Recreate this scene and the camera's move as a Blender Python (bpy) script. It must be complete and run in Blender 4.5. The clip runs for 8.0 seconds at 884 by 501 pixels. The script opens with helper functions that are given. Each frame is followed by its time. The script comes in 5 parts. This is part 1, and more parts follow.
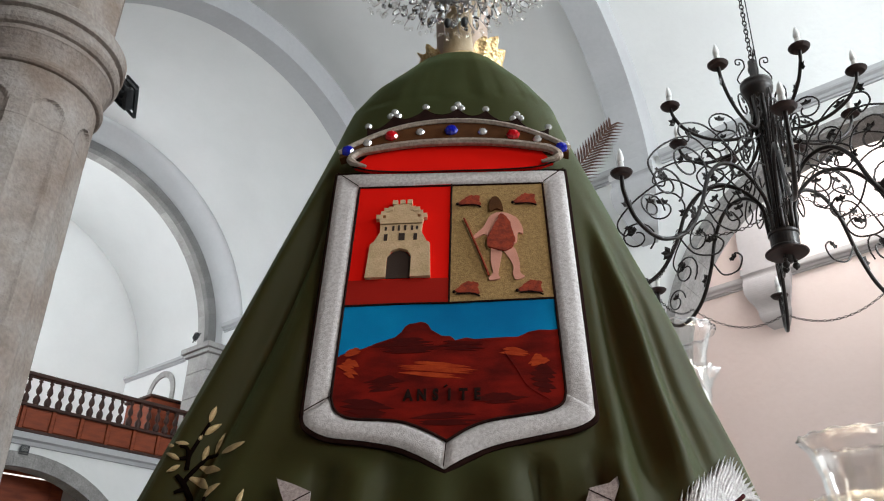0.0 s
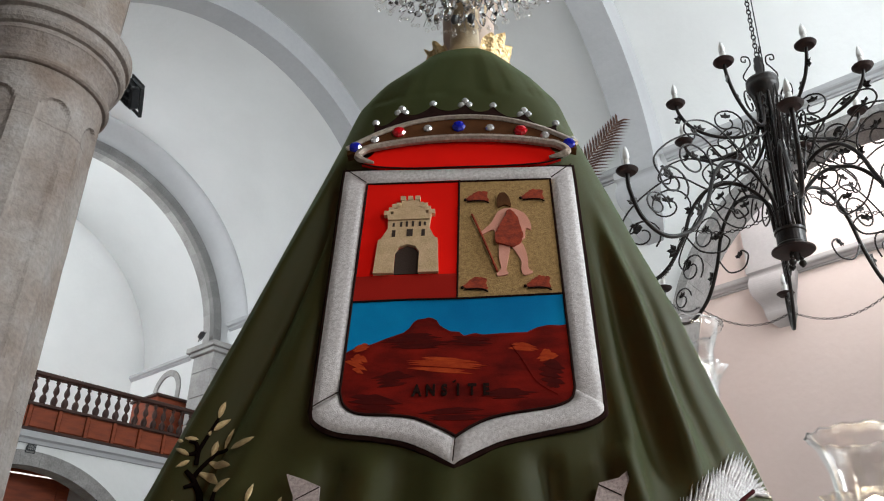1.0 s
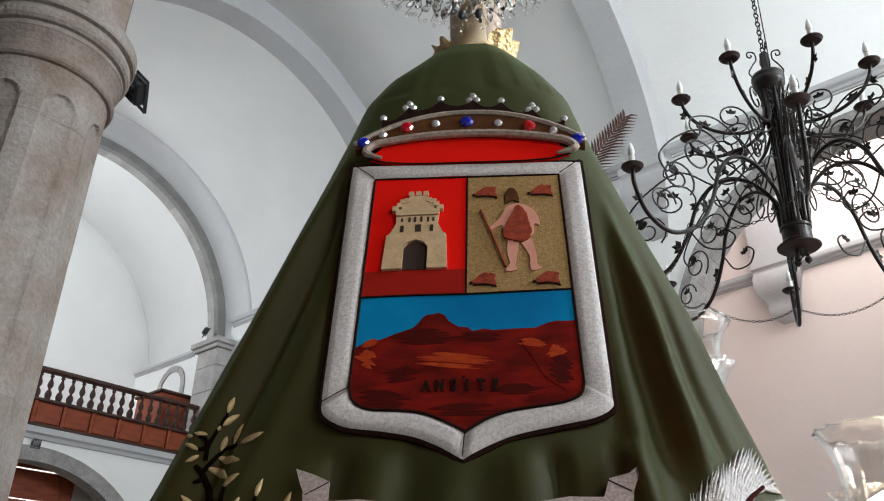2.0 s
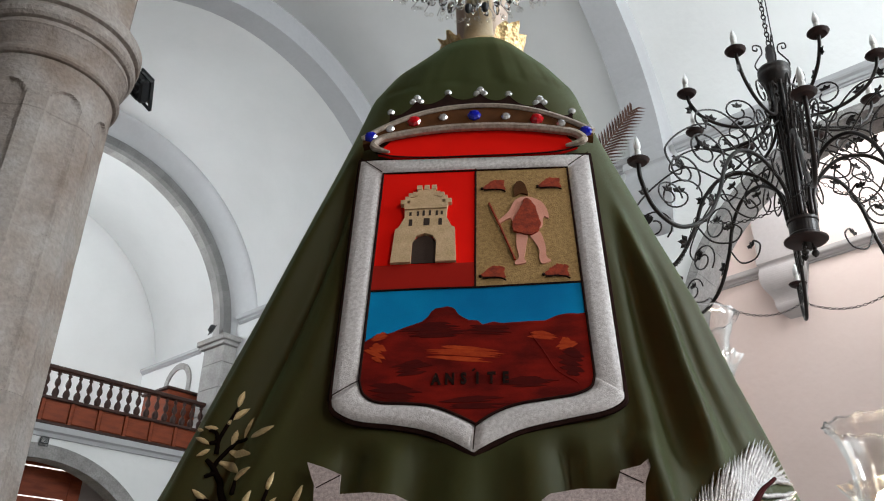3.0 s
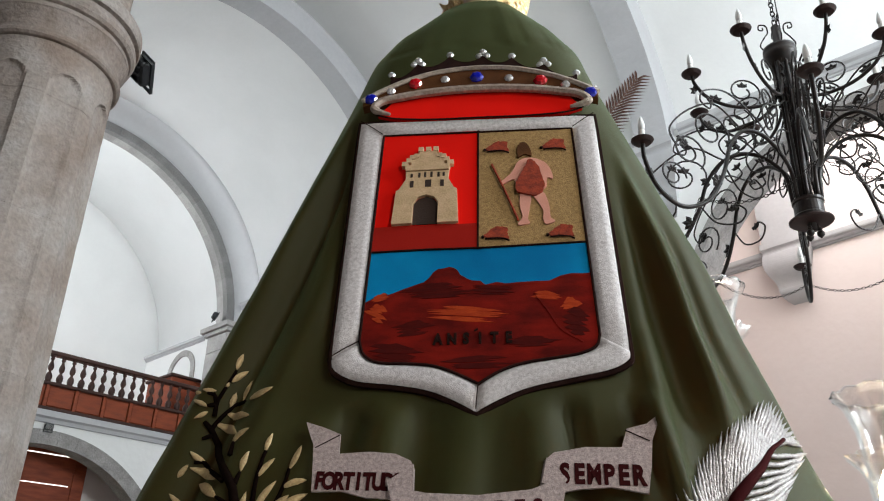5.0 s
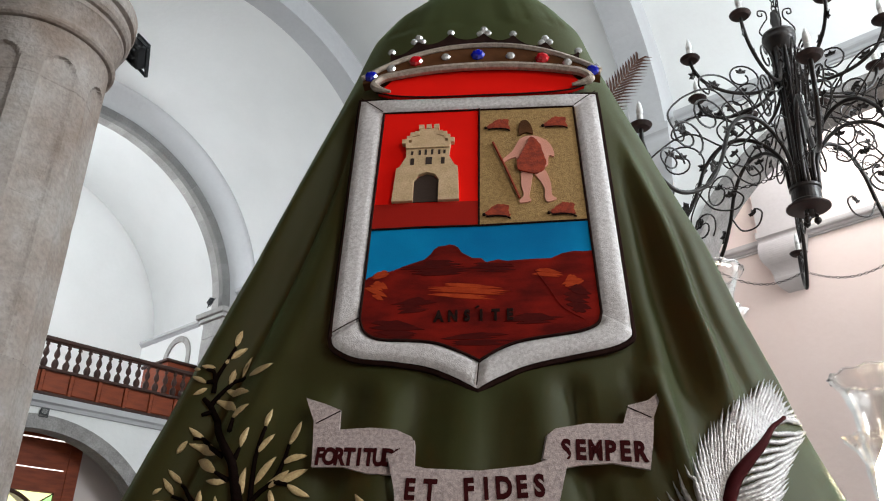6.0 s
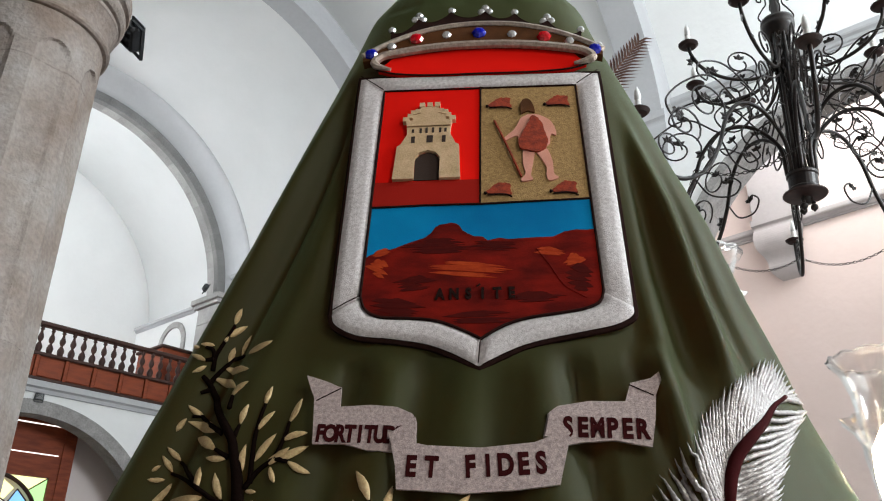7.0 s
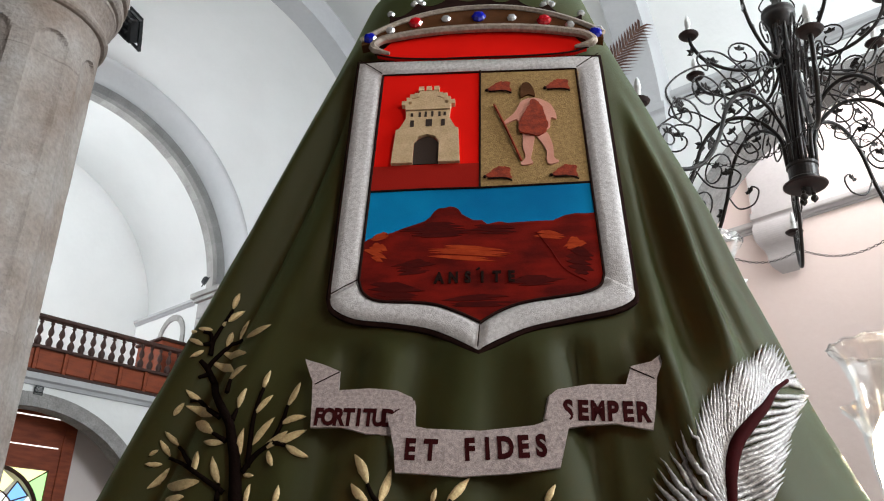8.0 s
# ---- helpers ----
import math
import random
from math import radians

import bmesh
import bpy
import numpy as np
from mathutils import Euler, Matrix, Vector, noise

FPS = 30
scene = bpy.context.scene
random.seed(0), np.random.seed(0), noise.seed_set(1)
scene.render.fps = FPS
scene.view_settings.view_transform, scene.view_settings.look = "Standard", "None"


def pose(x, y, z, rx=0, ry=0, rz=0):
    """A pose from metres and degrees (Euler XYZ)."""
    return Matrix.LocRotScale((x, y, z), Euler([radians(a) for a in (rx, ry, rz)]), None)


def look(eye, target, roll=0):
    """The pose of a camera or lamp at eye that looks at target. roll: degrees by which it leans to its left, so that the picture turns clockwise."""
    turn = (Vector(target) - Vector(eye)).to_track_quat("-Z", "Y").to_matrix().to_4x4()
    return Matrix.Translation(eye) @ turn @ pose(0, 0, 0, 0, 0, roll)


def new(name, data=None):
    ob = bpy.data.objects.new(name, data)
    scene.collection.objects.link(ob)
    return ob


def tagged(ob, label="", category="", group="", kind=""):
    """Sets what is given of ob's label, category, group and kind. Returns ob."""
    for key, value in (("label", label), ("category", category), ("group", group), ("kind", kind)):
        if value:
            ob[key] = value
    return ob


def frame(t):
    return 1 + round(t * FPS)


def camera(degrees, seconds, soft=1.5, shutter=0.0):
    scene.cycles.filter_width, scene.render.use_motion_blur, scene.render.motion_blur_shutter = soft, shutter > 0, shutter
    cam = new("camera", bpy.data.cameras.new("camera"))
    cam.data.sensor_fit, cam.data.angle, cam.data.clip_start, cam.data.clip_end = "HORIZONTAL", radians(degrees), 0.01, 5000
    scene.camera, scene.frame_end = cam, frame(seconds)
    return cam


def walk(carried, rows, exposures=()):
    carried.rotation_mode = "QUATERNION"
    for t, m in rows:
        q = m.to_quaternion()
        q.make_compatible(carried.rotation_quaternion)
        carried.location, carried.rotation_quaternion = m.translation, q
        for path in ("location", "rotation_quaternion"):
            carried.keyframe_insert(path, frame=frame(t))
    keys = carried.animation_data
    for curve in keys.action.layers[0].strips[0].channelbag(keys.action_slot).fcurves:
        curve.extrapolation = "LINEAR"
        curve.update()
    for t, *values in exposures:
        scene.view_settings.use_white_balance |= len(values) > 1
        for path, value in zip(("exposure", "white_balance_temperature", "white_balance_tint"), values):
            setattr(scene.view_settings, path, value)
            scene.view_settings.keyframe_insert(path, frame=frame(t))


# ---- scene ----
cam = camera(60.0, 8.0, soft=1.1)
walk(cam, [
    (0, pose(0.0000, 0.0000, 1.5000, 117.999, -0.436, 39.768)),
    (0.5, pose(-0.0041, -0.0006, 1.4980, 117.954, -0.468, 39.911)),
    (1, pose(-0.0054, -0.0019, 1.4956, 117.919, -0.512, 40.110)),
    (1.5, pose(-0.0089, -0.0038, 1.4952, 117.785, -0.626, 40.192)),
    (3, pose(-0.0191, -0.0074, 1.4916, 117.360, -0.550, 40.782)),
    (3.5, pose(-0.0241, -0.0016, 1.4861, 117.208, -0.497, 41.007)),
    (4, pose(-0.0310, 0.0082, 1.4796, 117.027, -0.417, 41.117)),
    (4.5, pose(-0.0375, 0.0173, 1.4720, 116.840, -0.506, 41.098)),
    (6, pose(-0.0564, 0.0277, 1.4558, 115.560, -0.656, 40.621)),
    (6.5, pose(-0.0647, 0.0290, 1.4513, 115.087, -0.773, 40.317)),
    (7, pose(-0.0703, 0.0317, 1.4471, 114.631, -0.732, 40.191)),
    (7.5, pose(-0.0742, 0.0357, 1.4421, 114.288, -0.804, 40.102)),
    (8, pose(-0.0782, 0.0415, 1.4386, 114.139, -0.711, 40.150)),
], exposures=[(0, -0.15), (1.5, -0.24), (3, -0.23), (4, -0.11), (4.5, -0.08), (6, -0.02), (8, 0.05)])

# ---- world and light ----
world = bpy.data.worlds.new("world")
scene.world = world
world.use_nodes = True
sky = world.node_tree.nodes.new("ShaderNodeTexSky")
sky.sky_type, sky.sun_disc = "NISHITA", False
sky.sun_elevation, sky.sun_rotation = radians(50), radians(40)
world.node_tree.links.new(sky.outputs[0], world.node_tree.nodes["Background"].inputs[0])
world.node_tree.nodes["Background"].inputs[1].default_value = 0.1


def daylight_lamp(name, eye, target, wide, high, watts, colour):
    """An area lamp that gives daylight, in a window's opening or added out of view."""
    lamp = bpy.data.lights.new(name, "AREA")
    lamp.shape, lamp.size, lamp.size_y, lamp.energy, lamp.color = "RECTANGLE", wide, high, watts, colour
    ob = new(name, lamp)
    ob.matrix_world = look(eye, target)
    return ob


sun = bpy.data.lights.new("sun", "SUN")
sun.energy, sun.angle, sun.color = 2.5, radians(0.5), (1.0, 0.95, 0.88)
new("sun", sun).matrix_world = look((10, 12, 18), (0, 0, 0))
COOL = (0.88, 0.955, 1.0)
daylight_lamp("loft_window_light", (-17.9, 2.3, 8.8), (-17.9, 9, 9.2), 1.6, 2.4, 360, COOL)
# added lamp at the unseen east end; its opening is made up
daylight_lamp("added_east_lamp", (10.7, 6.0, 7.5), (0, 7.0, 6.5), 3.0, 4.0, 2000, COOL)
# three lamps added under the vault, without openings, to light the right wall
daylight_lamp("added_vault_lamp", (-12.5, 2.35, 9.6), (-12.5, 9.0, 7.5), 1.6, 1.2, 66, COOL)
daylight_lamp("added_vault_lamp", (-6.8, 2.35, 9.6), (-6.8, 9.0, 7.5), 1.6, 1.2, 66, COOL)
daylight_lamp("added_vault_lamp", (-1.2, 2.35, 9.6), (-1.2, 9.0, 7.5), 1.6, 1.2, 66, COOL)
# lamp added under the unseen chapel ceiling to brighten the chapel walls
daylight_lamp("added_chapel_lamp", (-1.4, 12.2, 10.5), (-1.4, 13.4, 2.0), 4.0, 1.4, 310, (1.0, 0.94, 0.91))
# lamp added out of view to light the mantle's front and the shield
daylight_lamp("added_aisle_lamp", (5.9, -0.5, 4.7), (-0.6, 0.9, 2.0), 2.4, 3.0, 210, (1.0, 0.95, 0.87))

# ---- materials ----
def mat(name, base, rough=0.6, metal=0.0, second=None, scale=8.0, mix=0.5, bump=0.0, bump_scale=60.0, fine=None, kind="NOISE",
        island=0.0, stretch=(1, 1, 1), sheen=0.0, spec=0.5):
    """A surface with two scales of variation: broad stains towards `second`, fine grain, and relief."""
    m = bpy.data.materials.new(name)
    m.use_nodes = True
    n, k = m.node_tree.nodes, m.node_tree.links
    b = n["Principled BSDF"]
    b.inputs["Roughness"].default_value, b.inputs["Metallic"].default_value = rough, metal
    b.inputs["Specular IOR Level"].default_value = spec
    if sheen:
        b.inputs["Sheen Weight"].default_value, b.inputs["Sheen Roughness"].default_value = sheen, 0.4
    tc, mp = n.new("ShaderNodeTexCoord"), n.new("ShaderNodeMapping")
    mp.inputs["Scale"].default_value = stretch
    k.new(tc.outputs["Object"], mp.inputs["Vector"])
    broad, grain = n.new("ShaderNodeTexNoise"), n.new("ShaderNodeTexNoise")
    broad.inputs["Scale"].default_value, broad.inputs["Detail"].default_value = scale, 5
    grain.inputs["Scale"].default_value, grain.inputs["Detail"].default_value = bump_scale, 3
    for t in (broad, grain):
        k.new(mp.outputs[0], t.inputs["Vector"])
    ramp = n.new("ShaderNodeMapRange")
    ramp.inputs["From Min"].default_value, ramp.inputs["From Max"].default_value = 0.35, 0.68
    k.new(broad.outputs["Fac"], ramp.inputs["Value"])
    second = second or tuple(c * 0.75 for c in base)
    fine = fine or 0.12
    c1, c2 = n.new("ShaderNodeMix"), n.new("ShaderNodeMix")
    c1.data_type = c2.data_type = "RGBA"
    c1.inputs["A"].default_value, c1.inputs["B"].default_value = (*base, 1), (*second, 1)
    part_mix = n.new("ShaderNodeMath")
    part_mix.operation = "MULTIPLY"
    part_mix.inputs[1].default_value = mix
    k.new(ramp.outputs[0], part_mix.inputs[0])
    k.new(part_mix.outputs[0], c1.inputs["Factor"])
    c2.blend_type = "OVERLAY"
    c2.inputs["Factor"].default_value = fine
    k.new(c1.outputs["Result"], c2.inputs["A"])
    k.new(grain.outputs["Fac"], c2.inputs["B"])
    last = c2.outputs["Result"]
    if island:
        info, hsv = n.new("ShaderNodeObjectInfo"), n.new("ShaderNodeHueSaturation")
        mr = n.new("ShaderNodeMapRange")
        mr.inputs["To Min"].default_value, mr.inputs["To Max"].default_value = 1 - island, 1 + island
        k.new(info.outputs["Random"], mr.inputs["Value"])
        k.new(mr.outputs[0], hsv.inputs["Value"])
        k.new(last, hsv.inputs["Color"])
        last = hsv.outputs[0]
    k.new(last, b.inputs["Base Color"])
    if bump:
        bp = n.new("ShaderNodeBump")
        bp.inputs["Strength"].default_value, bp.inputs["Distance"].default_value = min(1.0, bump), 0.02 if bump_scale < 40 else 0.002 if bump_scale < 300 else 0.0008
        if kind == "VORONOI":
            v = n.new("ShaderNodeTexVoronoi")
            v.inputs["Scale"].default_value = bump_scale
            k.new(mp.outputs[0], v.inputs["Vector"])
            k.new(v.outputs["Distance"], bp.inputs["Height"])
        elif kind == "WAVE":
            v = n.new("ShaderNodeTexWave")
            v.inputs["Scale"].default_value, v.inputs["Distortion"].default_value = bump_scale, 2.5
            k.new(mp.outputs[0], v.inputs["Vector"])
            k.new(v.outputs["Fac"], bp.inputs["Height"])
        else:
            k.new(grain.outputs["Fac"], bp.inputs["Height"])
        k.new(bp.outputs[0], b.inputs["Normal"])
    return m


def glass_mat(name, tint, rough=0.02):
    m = bpy.data.materials.new(name)
    m.use_nodes = True
    b = m.node_tree.nodes["Principled BSDF"]
    b.inputs["Base Color"].default_value, b.inputs["Roughness"].default_value = (*tint, 1), rough
    b.inputs["Transmission Weight"].default_value, b.inputs["IOR"].default_value = 1.0, 1.48
    return m


def glow_mat(name, colour, strength):
    m = bpy.data.materials.new(name)
    m.use_nodes = True
    b = m.node_tree.nodes["Principled BSDF"]
    b.inputs["Base Color"].default_value = (*colour, 1)
    b.inputs["Emission Color"].default_value, b.inputs["Emission Strength"].default_value = (*colour, 1), strength
    return m


M_PLASTER = mat("white_plaster", (0.78, 0.78, 0.77), 0.85, second=(0.70, 0.70, 0.69), scale=0.7, mix=0.6, bump=0.25, bump_scale=9, fine=0.05)
M_RIB = mat("grey_plaster", (0.46, 0.46, 0.47), 0.85, second=(0.40, 0.40, 0.41), scale=1.2, mix=0.6, bump=0.2, bump_scale=14, fine=0.06)
# greyer than the vault: the cove's shade is put into this colour
M_COVE_SHADE = mat("shade_tinted_plaster", (0.60, 0.60, 0.61), 0.85, second=(0.53, 0.53, 0.54), scale=1.0, mix=0.6, bump=0.2, bump_scale=12, fine=0.06)
M_PINK = mat("chapel_plaster", (0.74, 0.655, 0.625), 0.85, second=(0.68, 0.60, 0.57), scale=0.8, mix=0.5, bump=0.2, bump_scale=9, fine=0.05)
M_STONE = mat("grey_stone", (0.40, 0.385, 0.37), 0.85, second=(0.27, 0.255, 0.245), scale=2.2, mix=0.8, bump=0.5, bump_scale=30, fine=0.3, island=0.12)
M_STONE_MID = mat("speckled_stone", (0.31, 0.295, 0.285), 0.85, second=(0.20, 0.19, 0.185), scale=5, mix=0.8, bump=0.5, bump_scale=30, fine=0.4, island=0.04)
M_STONE_DARK = mat("darker_grey_stone", (0.24, 0.235, 0.23), 0.85, second=(0.17, 0.165, 0.16), scale=2.2, mix=0.8, bump=0.5, bump_scale=30, fine=0.3, island=0.1)
M_COLUMN = mat("column_stone", (0.285, 0.258, 0.24), 0.85, second=(0.175, 0.128, 0.10), scale=2.6, mix=0.9, bump=0.5, bump_scale=34, fine=0.35, island=0.05)
M_FLOOR = mat("floor_stone", (0.34, 0.31, 0.29), 0.45, second=(0.24, 0.215, 0.20), scale=1.2, mix=0.7, bump=0.1, bump_scale=30)
M_WOOD = mat("red_wood", (0.25, 0.052, 0.018), 0.5, spec=0.25, second=(0.14, 0.028, 0.011), scale=3, mix=0.8, bump=0.2, bump_scale=60, stretch=(1, 1, 6), fine=0.3)
M_WOOD_DARK = mat("dark_wood", (0.055, 0.022, 0.015), 0.45, spec=0.3, second=(0.03, 0.013, 0.010), scale=4, mix=0.7, bump=0.2, bump_scale=60)
M_BLACK = mat("black_metal", (0.012, 0.014, 0.017), 0.45, second=(0.02, 0.022, 0.024), scale=30, fine=0.2)
M_IRON = mat("wrought_iron", (0.011, 0.009, 0.009), 0.36, 0.1, spec=0.32, second=(0.03, 0.02, 0.016), scale=25, mix=0.7, bump=0.4, bump_scale=120, fine=0.3)
M_PAN = mat("rusty_pan", (0.020, 0.010, 0.009), 0.55, 0.2, second=(0.045, 0.016, 0.012), scale=30, mix=0.7)
M_BULB = mat("white_bulb", (0.85, 0.85, 0.84), 0.25)
M_SLEEVE = mat("candle_sleeve", (0.78, 0.77, 0.74), 0.5)
M_CLOTH = mat("green_cloth", (0.040, 0.048, 0.012), 0.58, second=(0.036, 0.037, 0.009), scale=3, mix=0.6, bump=0.35, bump_scale=900, fine=0.25, sheen=0.30, spec=0.25)
M_CLOTH.node_tree.nodes["Principled BSDF"].inputs["Sheen Tint"].default_value = (0.52, 0.78, 0.42, 1)
# thin cloth: some light comes through it, warm
cn, ck = M_CLOTH.node_tree.nodes, M_CLOTH.node_tree.links
c_thin, c_mix = cn.new("ShaderNodeBsdfTranslucent"), cn.new("ShaderNodeMixShader")
c_thin.inputs[0].default_value, c_mix.inputs[0].default_value = (0.30, 0.105, 0.030, 1), 0.16
ck.new(cn["Principled BSDF"].outputs[0], c_mix.inputs[1])
ck.new(c_thin.outputs[0], c_mix.inputs[2])
ck.new(c_mix.outputs[0], cn["Material Output"].inputs["Surface"])
M_SILVER = mat("silver_beadwork", (0.76, 0.73, 0.74), 0.5, 0.05, second=(0.52, 0.485, 0.49), scale=210, mix=0.9, bump=0.8, bump_scale=700, fine=0.6, kind="VORONOI", spec=0.7)
M_SILVER2 = mat("silver_thread", (0.50, 0.475, 0.47), 0.38, 0.45, second=(0.24, 0.21, 0.20), scale=150, mix=0.7, bump=0.8, bump_scale=420, fine=0.4, kind="VORONOI")
M_BANNER = mat("pink_silver_beadwork", (0.58, 0.48, 0.465), 0.55, 0.05, second=(0.24, 0.18, 0.175), scale=240, mix=0.7, bump=0.6, bump_scale=900, fine=0.6, kind="VORONOI")
M_EDGE = mat("dark_brown_cord", (0.016, 0.006, 0.005), 0.9, spec=0.08, second=(0.035, 0.016, 0.012), scale=60, bump=0.6, bump_scale=300)
M_RED = mat("red_felt", (0.86, 0.009, 0.004), 0.85, second=(0.72, 0.006, 0.003), scale=9, mix=0.5, bump=0.3, bump_scale=700, fine=0.12, spec=0.08)
M_RED2 = mat("dark_red_felt", (0.36, 0.014, 0.008), 0.9, second=(0.30, 0.01, 0.006), scale=9, bump=0.3, bump_scale=700, spec=0.1)
M_TAN = mat("gold_weave", (0.43, 0.275, 0.115), 0.75, spec=0.2, second=(0.25, 0.155, 0.06), scale=170, mix=0.7, bump=0.8, bump_scale=520, fine=0.5, kind="VORONOI")
M_BLUE = mat("blue_satin", (0.004, 0.31, 0.62), 0.75, spec=0.06, second=(0.002, 0.13, 0.33), scale=5, mix=0.8, stretch=(1, 1, 6), bump=0.2, bump_scale=500)
M_ROCK = mat("red_brown_velvet", (0.22, 0.010, 0.005), 0.9, second=(0.07, 0.004, 0.003), scale=20, mix=0.9, bump=0.3, bump_scale=500, fine=0.4, stretch=(1, 2.4, 2.4), spec=0.1)
M_ROCK2 = mat("rust_velvet", (0.46, 0.060, 0.014), 0.9, second=(0.30, 0.026, 0.008), scale=60, mix=0.8, bump=0.3, bump_scale=500, fine=0.4, stretch=(1, 3, 3), spec=0.1)
M_ROCK3 = mat("dark_rock_velvet", (0.060, 0.005, 0.004), 0.9, second=(0.09, 0.006, 0.004), scale=60, mix=0.8, bump=0.3, bump_scale=500, stretch=(1, 3, 3), spec=0.1)
M_CASTLE = mat("cream_embroidery", (0.66, 0.47, 0.29), 0.6, second=(0.48, 0.33, 0.17), scale=60, mix=0.6, bump=0.8, bump_scale=420, fine=0.4)
M_DARK = mat("dark_thread", (0.035, 0.018, 0.012), 0.8, bump=0.5, bump_scale=400)
M_LETTER = mat("maroon_thread", (0.045, 0.005, 0.006), 0.9, spec=0.08, second=(0.03, 0.005, 0.005), scale=80, bump=0.5, bump_scale=400)
M_FLESH = mat("pink_felt", (0.72, 0.34, 0.26), 0.85, second=(0.62, 0.27, 0.20), scale=40, bump=0.4, bump_scale=500)
M_RUST = mat("rust_wool", (0.36, 0.045, 0.013), 0.9, second=(0.15, 0.018, 0.008), scale=110, mix=0.8, bump=0.7, bump_scale=400, fine=0.5)
M_BAND = mat("brown_band", (0.105, 0.040, 0.013), 0.8, spec=0.15, second=(0.06, 0.024, 0.010), scale=50, mix=0.7, bump=0.6, bump_scale=420)
M_ROPE = mat("silver_rope", (0.50, 0.43, 0.37), 0.45, 0.3, second=(0.26, 0.21, 0.17), scale=140, mix=0.8, bump=1.0, bump_scale=420, kind="VORONOI")
M_LEAF = mat("gold_leaf_embroidery", (0.72, 0.54, 0.29), 0.5, 0.15, second=(0.50, 0.36, 0.17), scale=160, mix=0.7, bump=0.9, bump_scale=420, fine=0.5, island=0.15)
M_STEM = mat("brown_stem_thread", (0.008, 0.004, 0.003), 0.95, spec=0.04, bump=0.6, bump_scale=260)
M_GOLD = mat("gold_lace", (0.86, 0.66, 0.36), 0.35, 0.45, second=(0.50, 0.30, 0.10), scale=120, mix=0.7, bump=1.0, bump_scale=170, fine=0.5, kind="VORONOI")
M_VEIL = mat("cream_veil", (0.52, 0.42, 0.28), 0.6, second=(0.42, 0.28, 0.13), scale=14, mix=0.7, bump=0.4, bump_scale=200)
M_STATUE = mat("painted_wood", (0.55, 0.42, 0.33), 0.5, second=(0.45, 0.32, 0.25), scale=9)
M_PALM = mat("dry_palm", (0.13, 0.055, 0.034), 0.6, second=(0.06, 0.025, 0.018), scale=30)
M_GLASS = bpy.data.materials.new("thin_clear_glass")
M_GLASS.use_nodes = True
gn, gk = M_GLASS.node_tree.nodes, M_GLASS.node_tree.links
gn.remove(gn["Principled BSDF"])
g_clear, g_gloss, g_mix, g_fres = (gn.new("ShaderNode" + k) for k in ("BsdfTransparent", "BsdfGlossy", "MixShader", "LayerWeight"))
g_clear.inputs[0].default_value, g_gloss.inputs[0].default_value = (0.97, 0.97, 0.965, 1), (1, 1, 1, 1)
g_gloss.inputs["Roughness"].default_value = 0.03
g_curve = gn.new("ShaderNodeMapRange")
g_curve.interpolation_type = "SMOOTHSTEP"
g_curve.inputs["From Min"].default_value, g_curve.inputs["To Min"].default_value, g_curve.inputs["To Max"].default_value = 0.35, 0.09, 0.80
gk.new(g_fres.outputs["Facing"], g_curve.inputs["Value"])
gk.new(g_curve.outputs[0], g_mix.inputs[0])
gk.new(g_clear.outputs[0], g_mix.inputs[1])
gk.new(g_gloss.outputs[0], g_mix.inputs[2])
gk.new(g_mix.outputs[0], gn["Material Output"].inputs["Surface"])
M_CRYSTAL = glass_mat("cut_crystal", (0.97, 0.97, 0.98))
M_GEM_RED = mat("red_gem", (0.55, 0.004, 0.010), 0.08, fine=0.02, spec=0.9)
M_GEM_BLUE = mat("blue_gem", (0.006, 0.012, 0.42), 0.08, fine=0.02, spec=0.9)
M_GEM_WHITE = mat("rhinestone", (0.80, 0.80, 0.80), 0.12, 0.6, fine=0.02, spec=0.9)
M_LAMP = glow_mat("lit_lamp", (1.0, 0.82, 0.58), 110.0)
# panes and slits glow by emission, in place of daylight behind the screen
M_PANE_Y = glow_mat("yellow_pane_glow", (0.95, 0.90, 0.45), 1.1)
M_PANE_G = glow_mat("green_pane_glow", (0.45, 0.85, 0.32), 0.9)
M_PANE_B = glow_mat("blue_pane_glow", (0.22, 0.50, 0.90), 0.9)
M_PANE_W = glow_mat("white_pane_glow", (0.95, 0.95, 0.88), 1.1)
M_DAYLIGHT = glow_mat("daylight_slit", (1.0, 0.95, 0.9), 1.6)


# ---- building helpers ----
def mesh_of(name, verts, faces, smooth=False):
    me = bpy.data.meshes.new(name)
    me.from_pydata([tuple(v) for v in verts], [], [tuple(f) for f in faces])
    bm = bmesh.new()
    bm.from_mesh(me)
    bmesh.ops.recalc_face_normals(bm, faces=bm.faces)
    bm.to_mesh(me)
    bm.free()
    if smooth:
        me.shade_smooth()
    return me


def link(name, me, material, parent=None, label="", m=None):
    ob = new(name, me)
    if material and not me.materials:
        me.materials.append(material)
    if parent:
        ob.parent = parent
    if m is not None:
        ob.matrix_basis = m
    if label:
        tagged(ob, label)
    return ob


def part(name, data, material, parent, label="", smooth=False, m=None):
    """One mesh object from (verts, faces), under a thing or a part."""
    return link(name, mesh_of(name, data[0], data[1], smooth), material, parent, label, m)


def thing(name, label, category, m=None, group="", kind=""):
    ob = new(name)
    ob.empty_display_size = 0.1
    if m is not None:
        ob.matrix_basis = m
    return tagged(ob, label, category, group, kind)


def join(*pieces):
    verts, faces = [], []
    for v, f in pieces:
        o = len(verts)
        verts += list(v)
        faces += [tuple(i + o for i in q) for q in f]
    return verts, faces


def moved(data, m):
    return [m @ Vector(v) for v in data[0]], data[1]


